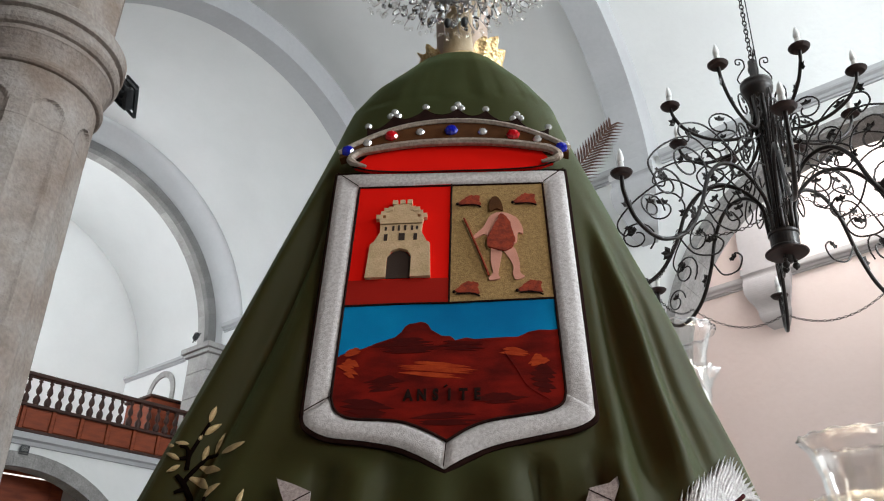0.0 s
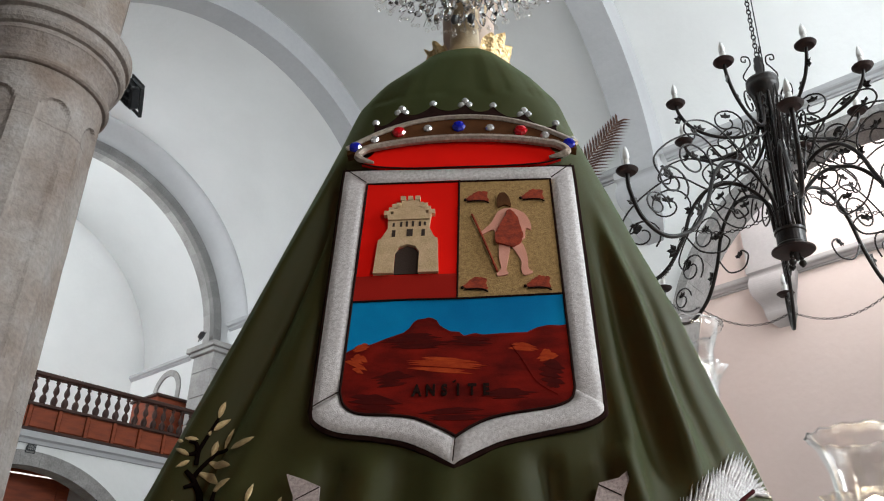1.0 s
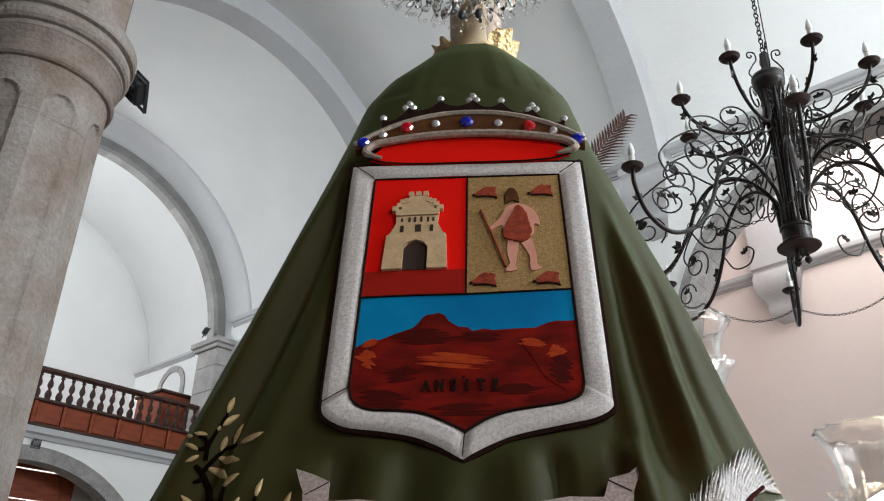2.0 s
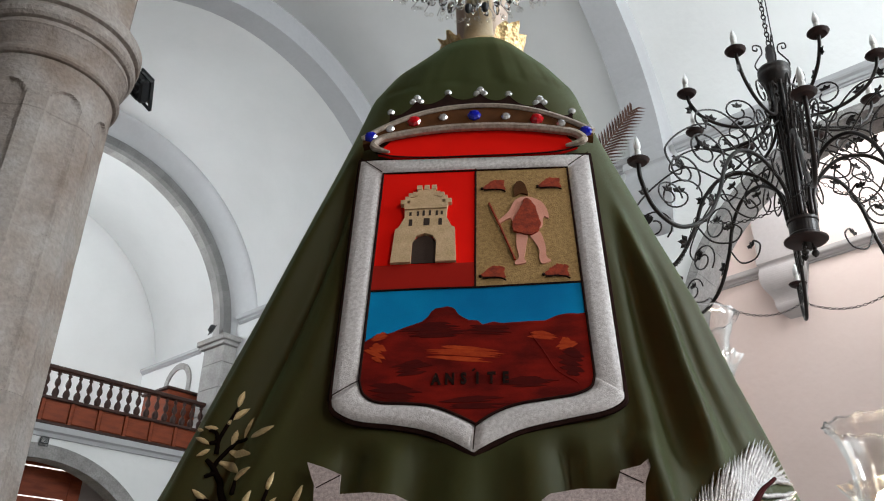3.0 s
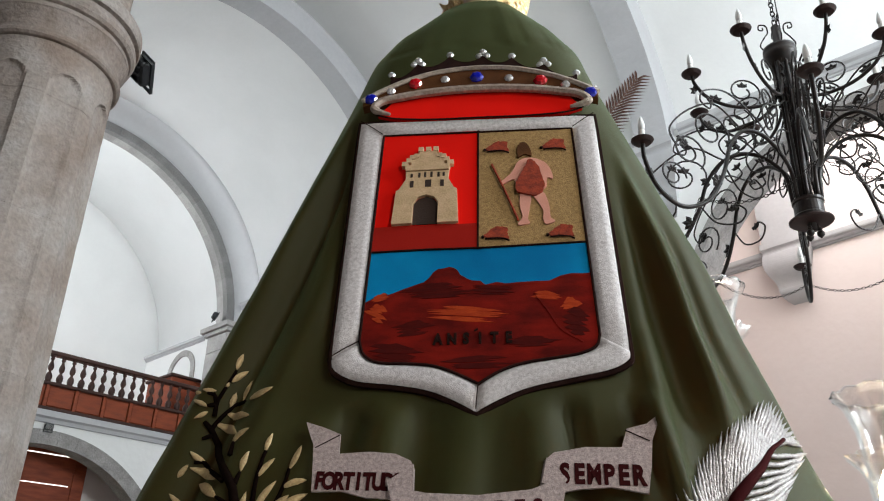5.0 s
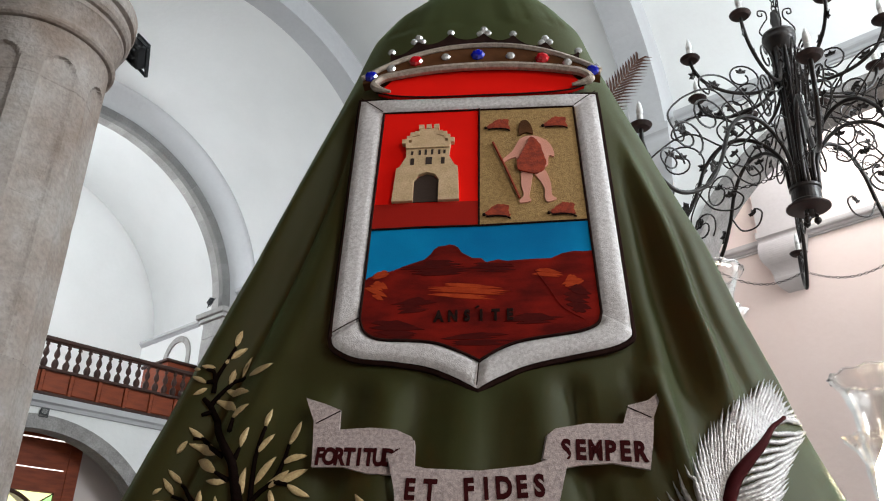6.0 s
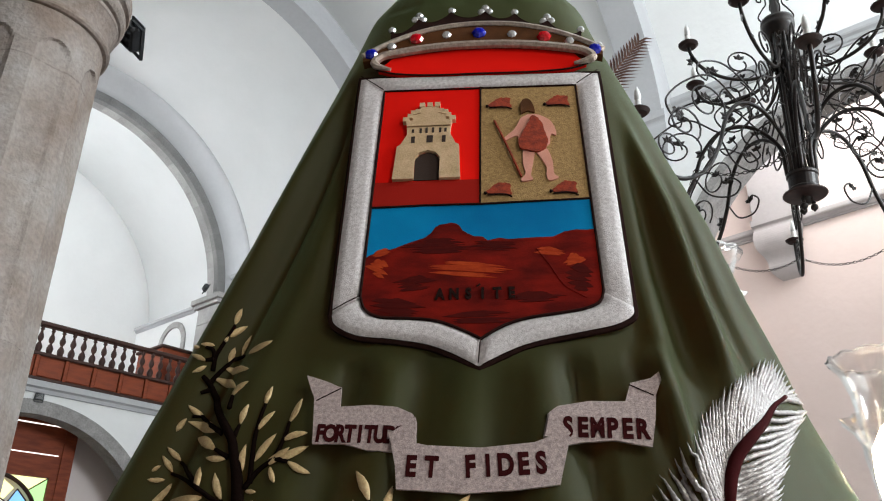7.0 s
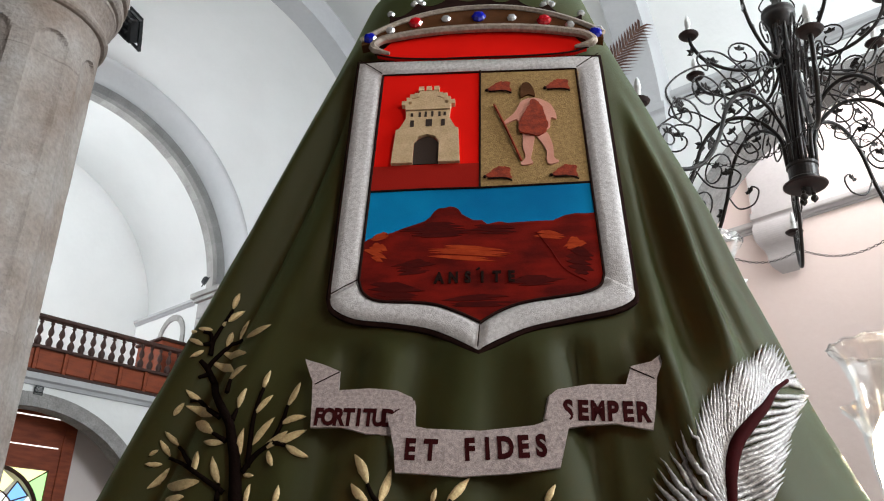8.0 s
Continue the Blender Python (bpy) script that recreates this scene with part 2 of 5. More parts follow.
def box(x0, x1, y0, y1, z0, z1, bevel=0.0):
    if not bevel:
        v = [(x, y, z) for x in (x0, x1) for y in (y0, y1) for z in (z0, z1)]
        return v, [(0, 1, 3, 2), (4, 6, 7, 5), (0, 4, 5, 1), (2, 3, 7, 6), (0, 2, 6, 4), (1, 5, 7, 3)]
    b = bevel
    v, rings = [], ((z0, b), (z0 + b, 0), (z1 - b, 0), (z1, b))
    for z, i in rings:
        a0, a1, c0, c1 = x0 + i, x1 - i, y0 + i, y1 - i
        v += [(a0 + b, c0, z), (a1 - b, c0, z), (a1, c0 + b, z), (a1, c1 - b, z), (a1 - b, c1, z), (a0 + b, c1, z), (a0, c1 - b, z), (a0, c0 + b, z)]
    f = [tuple(range(7, -1, -1)), tuple(range(24, 32))]
    for r in range(3):
        f += [(r * 8 + i, r * 8 + (i + 1) % 8, r * 8 + 8 + (i + 1) % 8, r * 8 + 8 + i) for i in range(8)]
    return v, f


def lathe(profile, n=24, cap=True):
    """profile: (radius, z) from the bottom up."""
    v = [(r * math.cos(2 * math.pi * i / n), r * math.sin(2 * math.pi * i / n), z) for r, z in profile for i in range(n)]
    f = [(j * n + i, j * n + (i + 1) % n, j * n + n + (i + 1) % n, j * n + n + i) for j in range(len(profile) - 1) for i in range(n)]
    if cap:
        f += [tuple(range(n - 1, -1, -1)), tuple(range(len(v) - n, len(v)))]
    return v, f


def tube(points, radius, n=6, taper=None):
    """A round bar along a line of points. taper: radius factor at each end."""
    pts = [Vector(p) for p in points]
    v, f, side = [], [], None
    for i, p in enumerate(pts):
        d = (pts[min(i + 1, len(pts) - 1)] - pts[max(i - 1, 0)]).normalized()
        if side is None:
            side = d.orthogonal().normalized()
        side = (side - d * side.dot(d)).normalized()
        up = d.cross(side)
        k = i / (len(pts) - 1)
        r = radius(k) if callable(radius) else radius * (1 if not taper else taper[0] + (taper[1] - taper[0]) * k)
        v += [p + (side * math.cos(2 * math.pi * j / n) + up * math.sin(2 * math.pi * j / n)) * r for j in range(n)]
    for i in range(len(pts) - 1):
        f += [(i * n + j, i * n + (j + 1) % n, i * n + n + (j + 1) % n, i * n + n + j) for j in range(n)]
    f += [tuple(range(n - 1, -1, -1)), tuple(range(len(v) - n, len(v)))]
    return v, f


def smooth_line(points, steps=8):
    """Catmull-Rom through the points."""
    p = [Vector(q) for q in points]
    p = [p[0] * 2 - p[1]] + p + [p[-1] * 2 - p[-2]]
    out = []
    for i in range(1, len(p) - 2):
        for s in range(steps):
            t = s / steps
            out.append(0.5 * (2 * p[i] + (p[i + 1] - p[i - 1]) * t + (2 * p[i - 1] - 5 * p[i] + 4 * p[i + 1] - p[i + 2]) * t * t
                              + (3 * p[i] - p[i - 1] - 3 * p[i + 1] + p[i + 2]) * t ** 3))
    return out + [p[-2]]


def slab(outline, d0, d1):
    """A flat piece: outline of (u, v), between depths d0 and d1 (third axis)."""
    n = len(outline)
    v = [(x, y, d0) for x, y in outline] + [(x, y, d1) for x, y in outline]
    f = [tuple(range(n - 1, -1, -1)), tuple(range(n, 2 * n))] + [(i, (i + 1) % n, n + (i + 1) % n, n + i) for i in range(n)]
    return v, f


def ball(c, r, n=8, squash=1.0):
    v, f = lathe([(r * math.sin(math.pi * (i + 0.001) / n), -r * squash * math.cos(math.pi * i / n)) for i in range(n + 1)], n + 2, False)
    return [(x + c[0], y + c[1], z + c[2]) for x, y, z in v], f

# ---- the church: nave along x, vault over y 2 to 10 ----
YC, ZC, RV = 6.0, 8.1, 4.3      # axis and radius of the vault
WALL, LEFT = 10.0, 1.9          # the two long walls of the nave
XW, XE = -19.7, 10.8            # end walls


def structure(name, data, material, label, category, smooth=False):
    ob = part(name, data, material, None, smooth=smooth)
    return tagged(ob, label, category, kind="structure")


def arc_band(x0, x1, r0, r1, a0=0.0, a1=180.0, n=48):
    """A solid half ring round the vault's axis."""
    v, f = [], []
    for i in range(n + 1):
        a = radians(a0 + (a1 - a0) * i / n)
        c, s = math.cos(a), math.sin(a)
        v += [(x, YC + r * c, ZC + r * s) for x, r in ((x0, r0), (x1, r0), (x1, r1), (x0, r1))]
    for i in range(n):
        f += [(i * 4 + j, i * 4 + (j + 1) % 4, i * 4 + 4 + (j + 1) % 4, i * 4 + 4 + j) for j in range(4)]
    return v, f + [(3, 2, 1, 0), (n * 4, n * 4 + 1, n * 4 + 2, n * 4 + 3)]


def arched_wall(y0, y1, x0, x1, z1, cx, cz, r, bottom=0.0, ry=None, n=32):
    """A wall along x with one arched opening that goes through it."""
    ry = ry or r
    arc = [(cx - r * math.cos(math.pi * i / n), cz + ry * math.sin(math.pi * i / n)) for i in range(n + 1)]
    loop = [(x0, 0.0), (cx - r, bottom)] + arc + [(cx + r, bottom), (x1, 0.0), (x1, z1), (x0, z1)]
    v = [(x, y0, z) for x, z in loop] + [(x, y1, z) for x, z in loop]
    k = len(loop)
    mid = 2 + n // 2
    left = [0] + list(range(1, mid + 1)) + [k - 1]
    right = list(range(mid, k - 2)) + [k - 2]
    f = []
    # front and back in two halves, split at the crown
    for o in (0, k):
        f.append(tuple(i + o for i in left))
        f.append(tuple(i + o for i in right + [k - 1]))
    f += [(i, (i + 1) % k, k + (i + 1) % k, k + i) for i in range(k)]
    return v, f


structure("floor", box(XW - 0.5, XE + 0.5, -6.5, 15.0, -0.3, 0.0), M_FLOOR, "worn brown stone church floor", "floor")
structure("ceiling", arc_band(XW, XE, RV, RV + 0.3, 0, 180, 64), M_PLASTER, "white plastered barrel vault of the nave", "ceiling", True)
# out of view; dark so the aisle bounces little light onto the mantle
structure("ceiling_aisle", box(XW, XE, -6.0, 1.6, 8.3, 8.6), M_WOOD_DARK, "flat dark ceiling that closes the aisle, out of view", "ceiling")
# the hole in this ceiling is made for the added chapel lamp
structure("ceiling_chapel", join(box(-7.0, 4.0, 10.6, 11.5, 10.6, 10.9), box(-7.0, 4.0, 13.3, 14.5, 10.6, 10.9), box(-7.0, -3.5, 11.5, 13.3, 10.6, 10.9), box(0.7, 4.0, 11.5, 13.3, 10.6, 10.9)), M_PINK, "pale plastered chapel ceiling, out of view, with an opening for the added lamp", "ceiling")
# right long wall with the chapel's arch
structure("wall_north", arched_wall(WALL, WALL + 0.6, -15.95, XE, ZC + 0.56, -1.2, 5.1, 2.92), M_PLASTER, "white plastered nave wall with an arched opening", "wall")
structure("wall_chapel_west", box(-7.4, -7.0, 10.6, 14.5, 0, 10.6), M_PINK, "pinkish plastered chapel side wall", "wall")
structure("wall_chapel_east", box(4.0, 4.4, 10.6, 14.5, 0, 10.6), M_PINK, "pinkish plastered chapel side wall", "wall")
# arcade wall between nave and aisle: open over the camera's way
structure("wall_arcade", join(arched_wall(1.1, 1.62, -5.18, 2.1, 8.3, -1.55, 6.4, 3.05, ry=1.75),
          arched_wall(1.1, 1.62, -12.0, -5.184, 8.3, -8.3, 6.4, 2.8, ry=1.7), arched_wall(1.1, 1.62, 2.104, XE, 8.3, 6.2, 6.4, 3.6, ry=1.7),
          box(-16.6, -12.004, 1.1, LEFT, 0, 8.3), box(XW, -19.0, 1.1, LEFT, 0, 8.3), box(-18.996, -16.604, 1.1, LEFT, 0, 7.2)),
          M_PLASTER, "white plastered arcade wall with round arches", "wall")
structure("wall_over_arcade", box(-12.0, XE, 1.625, 2.0, 8.12, 8.7), M_PLASTER, "white plastered ledge over the arcade", "wall")
structure("wall_north_loft", box(XW, -15.952, WALL, WALL + 0.6, 0, 8.26), M_PLASTER, "white plastered wall beside the loft", "wall")
structure("wall_west", box(XW - 0.5, XW, -6.5, 15.0, 0, 12.6), M_PLASTER, "white plastered end wall behind the loft", "wall")
# opening made for the added east lamp
structure("wall_east", join(box(XE, XE + 0.5, -6.5, 4.4, 0, 12.6), box(XE, XE + 0.5, 7.6, 15, 0, 12.6), box(XE, XE + 0.5, 4.4, 7.6, 0, 5.4),
          box(XE, XE + 0.5, 4.4, 7.6, 9.6, 12.6)), M_PLASTER, "white plastered end wall, out of view, with an opening for the added lamp", "wall")
# out of view; grey, not white, to hold back bounced light
structure("wall_south", box(XW, XE, -6.5, -6.0, 0, 8.6), M_STONE, "plain grey wall that closes the aisle, out of view", "wall")
# unseen wall, added only to give the aisle lamp an opening
structure("wall_aisle_end", join(box(6.0, 6.4, -6.0, -1.8, 0, 8.3), box(6.0, 6.4, 0.8, 1.1, 0, 8.3), box(6.0, 6.4, -1.8, 0.8, 0, 3.1), box(6.0, 6.4, -1.8, 0.8, 6.4, 8.3)), M_STONE, "plain grey aisle end wall, added out of view round the lamp's opening", "wall")

# plaster ribs across the vault, each on a console
CORNICE = [(0.0, 8.47), (0.03, 8.47), (0.03, 8.50), (0.06, 8.51), (0.075, 8.55), (0.12, 8.575), (0.13, 8.60), (0.13, 8.67), (0.0, 8.69)]


def rib(name, x0, x1, label):
    structure(name, arc_band(x0, x1, 3.75, 4.32), M_RIB, label, "vault rib")


rib("rib_1", -4.47, -3.92, "grey plastered rib across the vault")
rib("rib_2", -10.08, -9.58, "grey plastered rib across the vault")
rib("rib_3", 1.2, 1.75, "grey plastered rib across the vault")


def console(x0, x1, wall, z_top, depth, material):
    """A scrolled bracket under a rib."""
    prof = [(0.0, z_top), (depth, z_top), (depth, z_top - 0.12), (depth * 0.86, z_top - 0.18), (depth * 0.98, z_top - 0.30), (depth, z_top - 0.46),
            (depth * 0.88, z_top - 0.62), (depth * 0.62, z_top - 0.74), (depth * 0.50, z_top - 0.86), (depth * 0.52, z_top - 0.98), (depth * 0.34, z_top - 1.10), (0.0, z_top - 1.2)]
    for _ in range(2):
        # rounded off to a scroll
        cut = prof[:3]
        for p, q in zip(prof[2:-1], prof[3:]):
            cut += [(0.75 * p[0] + 0.25 * q[0], 0.75 * p[1] + 0.25 * q[1]), (0.25 * p[0] + 0.75 * q[0], 0.25 * p[1] + 0.75 * q[1])]
        prof = cut + prof[-1:]
    n = len(prof)
    mid, half = (x0 + x1) / 2, (x1 - x0) / 2
    v = [(mid + s * half * (0.34 + 0.66 * min(1.0, (d / depth) * 1.02)), wall - d, z) for s in (-1, 1) for d, z in [(prof[0][0] + depth, prof[0][1])] + prof[1:-1] + [(0.0, prof[-1][1])]]
    v[0], v[n] = (x0, wall, z_top), (x1, wall, z_top)
    return v, [tuple(range(n - 1, -1, -1)), tuple(range(n, 2 * n))] + [(i, (i + 1) % n, n + (i + 1) % n, n + i) for i in range(n)]


for i, (a, b) in enumerate(((-4.57, -3.82), (-10.2, -9.4))):
    structure("console_%d" % (i + 1), console(a, b, WALL - 0.002, 8.34, 0.42, M_RIB), M_RIB, "grey plastered scrolled console under the vault rib", "console")


def cornice(name, x0, x1, wall, profile, material, label):
    n = len(profile)
    v = [(x, wall - d, z) for x in (x0, x1) for d, z in profile]
    structure(name, (v, [tuple(range(n - 1, -1, -1)), tuple(range(n, 2 * n))] + [(i, (i + 1) % n, n + (i + 1) % n, n + i) for i in range(n)]), material, label, "cornice")


for i, (a, b) in enumerate(((XW, -16.85), (-15.3, -10.2), (-9.4, -4.57), (-3.82, 1.0), (1.9, XE))):
    drop = 0.41 if i == 0 else 0.0
    cornice("trim_cornice_%d" % (i + 1), a, b, WALL - 0.001, [(d, z - drop) if i else (0.7 * d, 8.08 + 0.75 * (z - 8.47)) for d, z in CORNICE], M_RIB, "grey moulded cornice along the white wall")
# the chapel's back wall stands a little askew to the nave
ASKEW = Matrix.Translation((-3.0, 14.0, 0)) @ Matrix.Rotation(radians(-4.5), 4, "Z") @ Matrix.Translation((3.0, -14.0, 0))
structure("wall_chapel_back", moved(box(-7.0, 4.6, 14.0, 14.4, 0, 10.6), ASKEW), M_PINK, "pinkish plastered chapel wall", "wall")


def chapel_cornice(name, x0, x1):
    prof = [(d, z - 0.62) for d, z in CORNICE]
    n = len(prof)
    v = [(x, 14.0 - 0.001 - d, z) for x in (x0, x1) for d, z in prof]
    structure(name, moved((v, [tuple(range(n - 1, -1, -1)), tuple(range(n, 2 * n))] + [(i, (i + 1) % n, n + (i + 1) % n, n + i) for i in range(n)]), ASKEW), M_RIB, "grey moulded cornice on the chapel wall", "cornice")


chapel_cornice("trim_chapel_cornice_1", -6.9, -4.03)
chapel_cornice("trim_chapel_cornice_2", -3.21, 4.0)
structure("pilaster_chapel", moved(join(box(-4.02, -3.22, 13.72, 13.998, 8.06, 10.6), console(-4.04, -3.16, 13.995, 8.10, 0.36, M_RIB)), ASKEW),
          M_RIB, "grey plastered chapel pilaster on a scrolled console", "pilaster")

# stone arch in front of the loft, of single voussoirs
far_arch = thing("stone_arch", "grey stone arch of cut voussoirs before the loft", "arch", kind="structure")
for i in range(29):
    a0, a1 = i * 180 / 29 + 0.03, (i + 1) * 180 / 29 - 0.03
    # front ring in a darker grey than the ring behind it
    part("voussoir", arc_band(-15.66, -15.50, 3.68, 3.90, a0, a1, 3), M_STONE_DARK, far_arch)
    part("voussoir", arc_band(-15.94, -15.662, 3.685, 4.32, a0, a1, 3), M_STONE, far_arch)
for y0, y1, nm in ((9.62, WALL - 0.002, "pilaster_1"), (LEFT + 0.002, 2.38, "pilaster_2")):
    pl = thing(nm, "grey stone pilaster that carries the arch", "pilaster", kind="structure")
    z = 0.0
    while z < 7.7:
        h = min(0.62, 7.86 - z)
        part("stone", box(-16.1, -15.28, y0, y1, z + 0.004, z + h - 0.004, 0.012), M_STONE, pl)
        z += h
    part("capital", join(box(-16.18, -15.20, y0 - 0.07 * (y0 > 5), y1 + 0.07 * (y0 < 5), 7.865, 7.96, 0.01), box(-16.26, -15.12, y0 - 0.14 * (y0 > 5), y1 + 0.14 * (y0 < 5), 7.96, 8.09, 0.012)), M_STONE, pl)

# cove before the stone arch, with a grey tint in place of shade
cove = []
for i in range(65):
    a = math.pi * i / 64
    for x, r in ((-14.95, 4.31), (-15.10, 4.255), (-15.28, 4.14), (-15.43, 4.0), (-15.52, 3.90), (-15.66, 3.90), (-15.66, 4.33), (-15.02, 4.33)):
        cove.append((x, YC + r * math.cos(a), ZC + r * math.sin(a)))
structure("trim_cove", (cove, [(i * 8 + j, i * 8 + (j + 1) % 8, i * 8 + 8 + (j + 1) % 8, i * 8 + 8 + j) for i in range(64) for j in range(8)]), M_COVE_SHADE, "plastered cove between vault and stone arch, its shade put in as a grey tint", "trim", True)

# chapel arch: stone facing on the nave side and in the opening
side_arch = thing("chapel_arch", "grey stone arch round the chapel opening", "arch", kind="structure")


def wall_voussoir(a0, a1, r0, r1, cx, cz, y0, y1):
    v = []
    for i in range(4):
        a = radians(a0 + (a1 - a0) * i / 3)
        v += [(cx + r * math.cos(a), y, cz + r * math.sin(a)) for r, y in ((r0, y0), (r1, y0), (r1, y1), (r0, y1))]
    f = [(i * 4 + j, i * 4 + (j + 1) % 4, i * 4 + 4 + (j + 1) % 4, i * 4 + 4 + j) for i in range(3) for j in range(4)]
    return v, f + [(3, 2, 1, 0), (12, 13, 14, 15)]


for i in range(21):
    a0, a1 = i * 180 / 21 + 0.04, (i + 1) * 180 / 21 - 0.04
    part("voussoir", wall_voussoir(a0, a1, 2.87, 3.01, -1.2, 5.1, WALL - 0.04, WALL + 0.64), M_STONE_MID, side_arch)
for s in (-1, 1):
    z = 0.0
    while z < 5.05:
        x0, x1 = sorted((-1.2 + s * 2.87, -1.2 + s * 3.01))
        part("stone", box(x0, x1, WALL - 0.04, WALL + 0.64, z + 0.001, z + 0.509, 0.004), M_STONE_MID, side_arch)
        z += 0.51

# ---- the loft ----
XL = -15.8
structure("loft_floor", box(XW, XL - 0.05, LEFT, WALL, 5.12, 5.3), M_WOOD, "red-brown boarded loft floor", "floor")
under_v, under_f = arched_wall(0.0, 1.0, LEFT, WALL, 5.11, 6.3, 1.95, 2.74)
structure("wall_under_loft", ([(XL - 0.35 + 0.35 * y, x, z) for x, y, z in under_v], under_f),
          M_PLASTER, "white plastered wall under the loft with a wide arched doorway", "wall")
door_arch = thing("door_arch", "grey stone arch over the wide doorway", "arch", kind="structure")
for i in range(23):
    a0, a1 = radians(i * 180 / 23 + 0.03), radians((i + 1) * 180 / 23 - 0.03)
    v = []
    for j in range(4):
        a = a0 + (a1 - a0) * j / 3
        v += [(x, 6.3 + r * math.cos(a), 1.95 + r * math.sin(a)) for r, x in ((2.72, XL + 0.04), (3.0, XL + 0.04), (3.0, XL - 0.40), (2.72, XL - 0.40))]
    part("voussoir", (v, [(k * 4 + q, k * 4 + (q + 1) % 4, k * 4 + 4 + (q + 1) % 4, k * 4 + 4 + q) for k in range(3) for q in range(4)] + [(3, 2, 1, 0), (12, 13, 14, 15)]), M_STONE_MID, door_arch)
tagged(part("trim_loft_cornice", (lambda prof: ([(XL + d, y, z) for y in (LEFT, WALL) for d, z in prof], [tuple(range(5, -1, -1)), tuple(range(6, 12))] + [(i, (i + 1) % 6, 6 + (i + 1) % 6, 6 + i) for i in range(6)]))(
    [(0.0, 5.08), (0.06, 5.08), (0.09, 5.15), (0.16, 5.18), (0.17, 5.295), (0.0, 5.295)]), M_RIB, None), "grey moulded cornice under the loft front", "cornice", kind="structure")

loft = thing("loft_balustrade", "red-brown panelled loft front with turned wooden balusters", "balustrade", pose(XL, 0, 0), kind="structure")
part("base_rail", box(0.0, 0.17, LEFT, WALL, 5.30, 5.36, 0.01), M_WOOD_DARK, loft)
part("middle_rail", box(0.0, 0.15, LEFT, WALL, 5.80, 5.86, 0.01), M_WOOD_DARK, loft)
part("handrail", box(-0.03, 0.15, LEFT, WALL, 6.40, 6.49, 0.02), M_WOOD_DARK, loft, "dark polished handrail")
part("backing", box(0.02, 0.06, LEFT, WALL, 5.36, 5.80), M_WOOD, loft)
PANEL = box(0.06, 0.095, -0.25, 0.25, 5.39, 5.77, 0.012)
STILE = box(0.06, 0.125, -0.035, 0.035, 5.36, 5.80, 0.006)
panel_mesh, stile_mesh = mesh_of("panel", *PANEL), mesh_of("stile", *STILE)
for i in range(14):
    link("panel", panel_mesh, M_WOOD, loft, m=pose(0, LEFT + 0.3 + i * 0.59, 0))
    link("stile", stile_mesh, M_WOOD, loft, m=pose(0, LEFT + 0.005 + i * 0.59, 0))
BALUSTER = [(0.055, 5.86), (0.055, 5.90), (0.066, 5.93), (0.068, 5.98), (0.05, 6.03), (0.026, 6.06), (0.024, 6.08), (0.05, 6.12), (0.060, 6.17), (0.048, 6.22),
            (0.028, 6.27), (0.022, 6.31), (0.042, 6.335), (0.042, 6.35), (0.026, 6.36), (0.05, 6.385), (0.05, 6.40)]
baluster_mesh = mesh_of("baluster", *lathe(BALUSTER, 12), smooth=True)
for i in range(36):
    link("baluster", baluster_mesh, M_WOOD_DARK, loft, m=pose(0.06, LEFT + 0.12 + i * 0.222, 0))

# door to the loft in the long wall, with its stone surround
loft_door = thing("loft_doorway", "round-headed doorway in a grey stone surround", "doorway", kind="structure")
for i in range(13):
    a0, a1 = i * 180 / 13 + 0.3, (i + 1) * 180 / 13 - 0.3
    part("voussoir", wall_voussoir(a0, a1, 0.48, 0.64, -17.75, 7.36, WALL - 0.04, WALL - 0.002), M_STONE, loft_door)
for s in (-1, 1):
    x0, x1 = sorted((-17.75 + s * 0.48, -17.75 + s * 0.64))
    part("jamb", box(x0, x1, WALL - 0.04, WALL - 0.002, 5.30, 7.36), M_STONE, loft_door)
cab = thing("loft_cabinet", "dark red-brown wooden cabinet standing on the loft", "cabinet", pose(-17.0, 9.4, 5.3))
part("body", box(-0.55, 0.55, -0.35, 0.5, 0.0, 1.55, 0.02), M_WOOD, cab)
part("top", box(-0.6, 0.6, -0.4, 0.55, 1.55, 1.62, 0.015), M_WOOD_DARK, cab)

# screen of the entrance behind the arch
screen = thing("entrance_screen", "dark red wooden entrance screen with coloured glass", "door screen", pose(-16.9, 0, 0), kind="structure")
part("boards", join(box(0, 0.08, 4.6, 7.66, 3.66, 4.95), box(0, 0.08, 7.25, 7.66, 0, 3.66), box(0, 0.08, 4.6, 4.9, 0, 3.66), box(0, 0.08, 4.9, 7.25, 0, 2.2)), M_WOOD, screen)
part("stile", box(0.08, 0.11, 7.40, 7.66, 0, 4.94, 0.008), M_WOOD, screen)
# solid glowing bars, no gaps: the daylight is in their emission
part("light_slit", box(0.081, 0.085, 4.7, 7.35, 4.695, 4.72), M_DAYLIGHT, screen, "thin glowing bar for a slit of daylight")
part("light_slit", box(0.081, 0.085, 4.7, 7.34, 4.10, 4.12), M_DAYLIGHT, screen, "thin glowing bar for a slit of daylight")
YW, ZW, RW = 6.15, 2.62, 1.04      # round head of the coloured window


def pane(points, mt, label):
    v, f = slab(points, 0.02, 0.035)
    part("pane", ([(d, y, z) for y, z, d in v], f), mt, screen, label)


def on_ring(a, r=RW):
    return (YW + r * math.cos(radians(a)), ZW + r * math.sin(radians(a)))


pane([on_ring(46), (7.24, 3.645), (6.50, 3.645)] + [on_ring(a) for a in (70, 62, 54)], M_PANE_Y, "glowing yellow stained glass pane")
pane([on_ring(46), (7.24, 3.645), (7.24, 2.62)] + [on_ring(a) for a in (0, 12, 24, 36)], M_PANE_G, "glowing green stained glass pane")
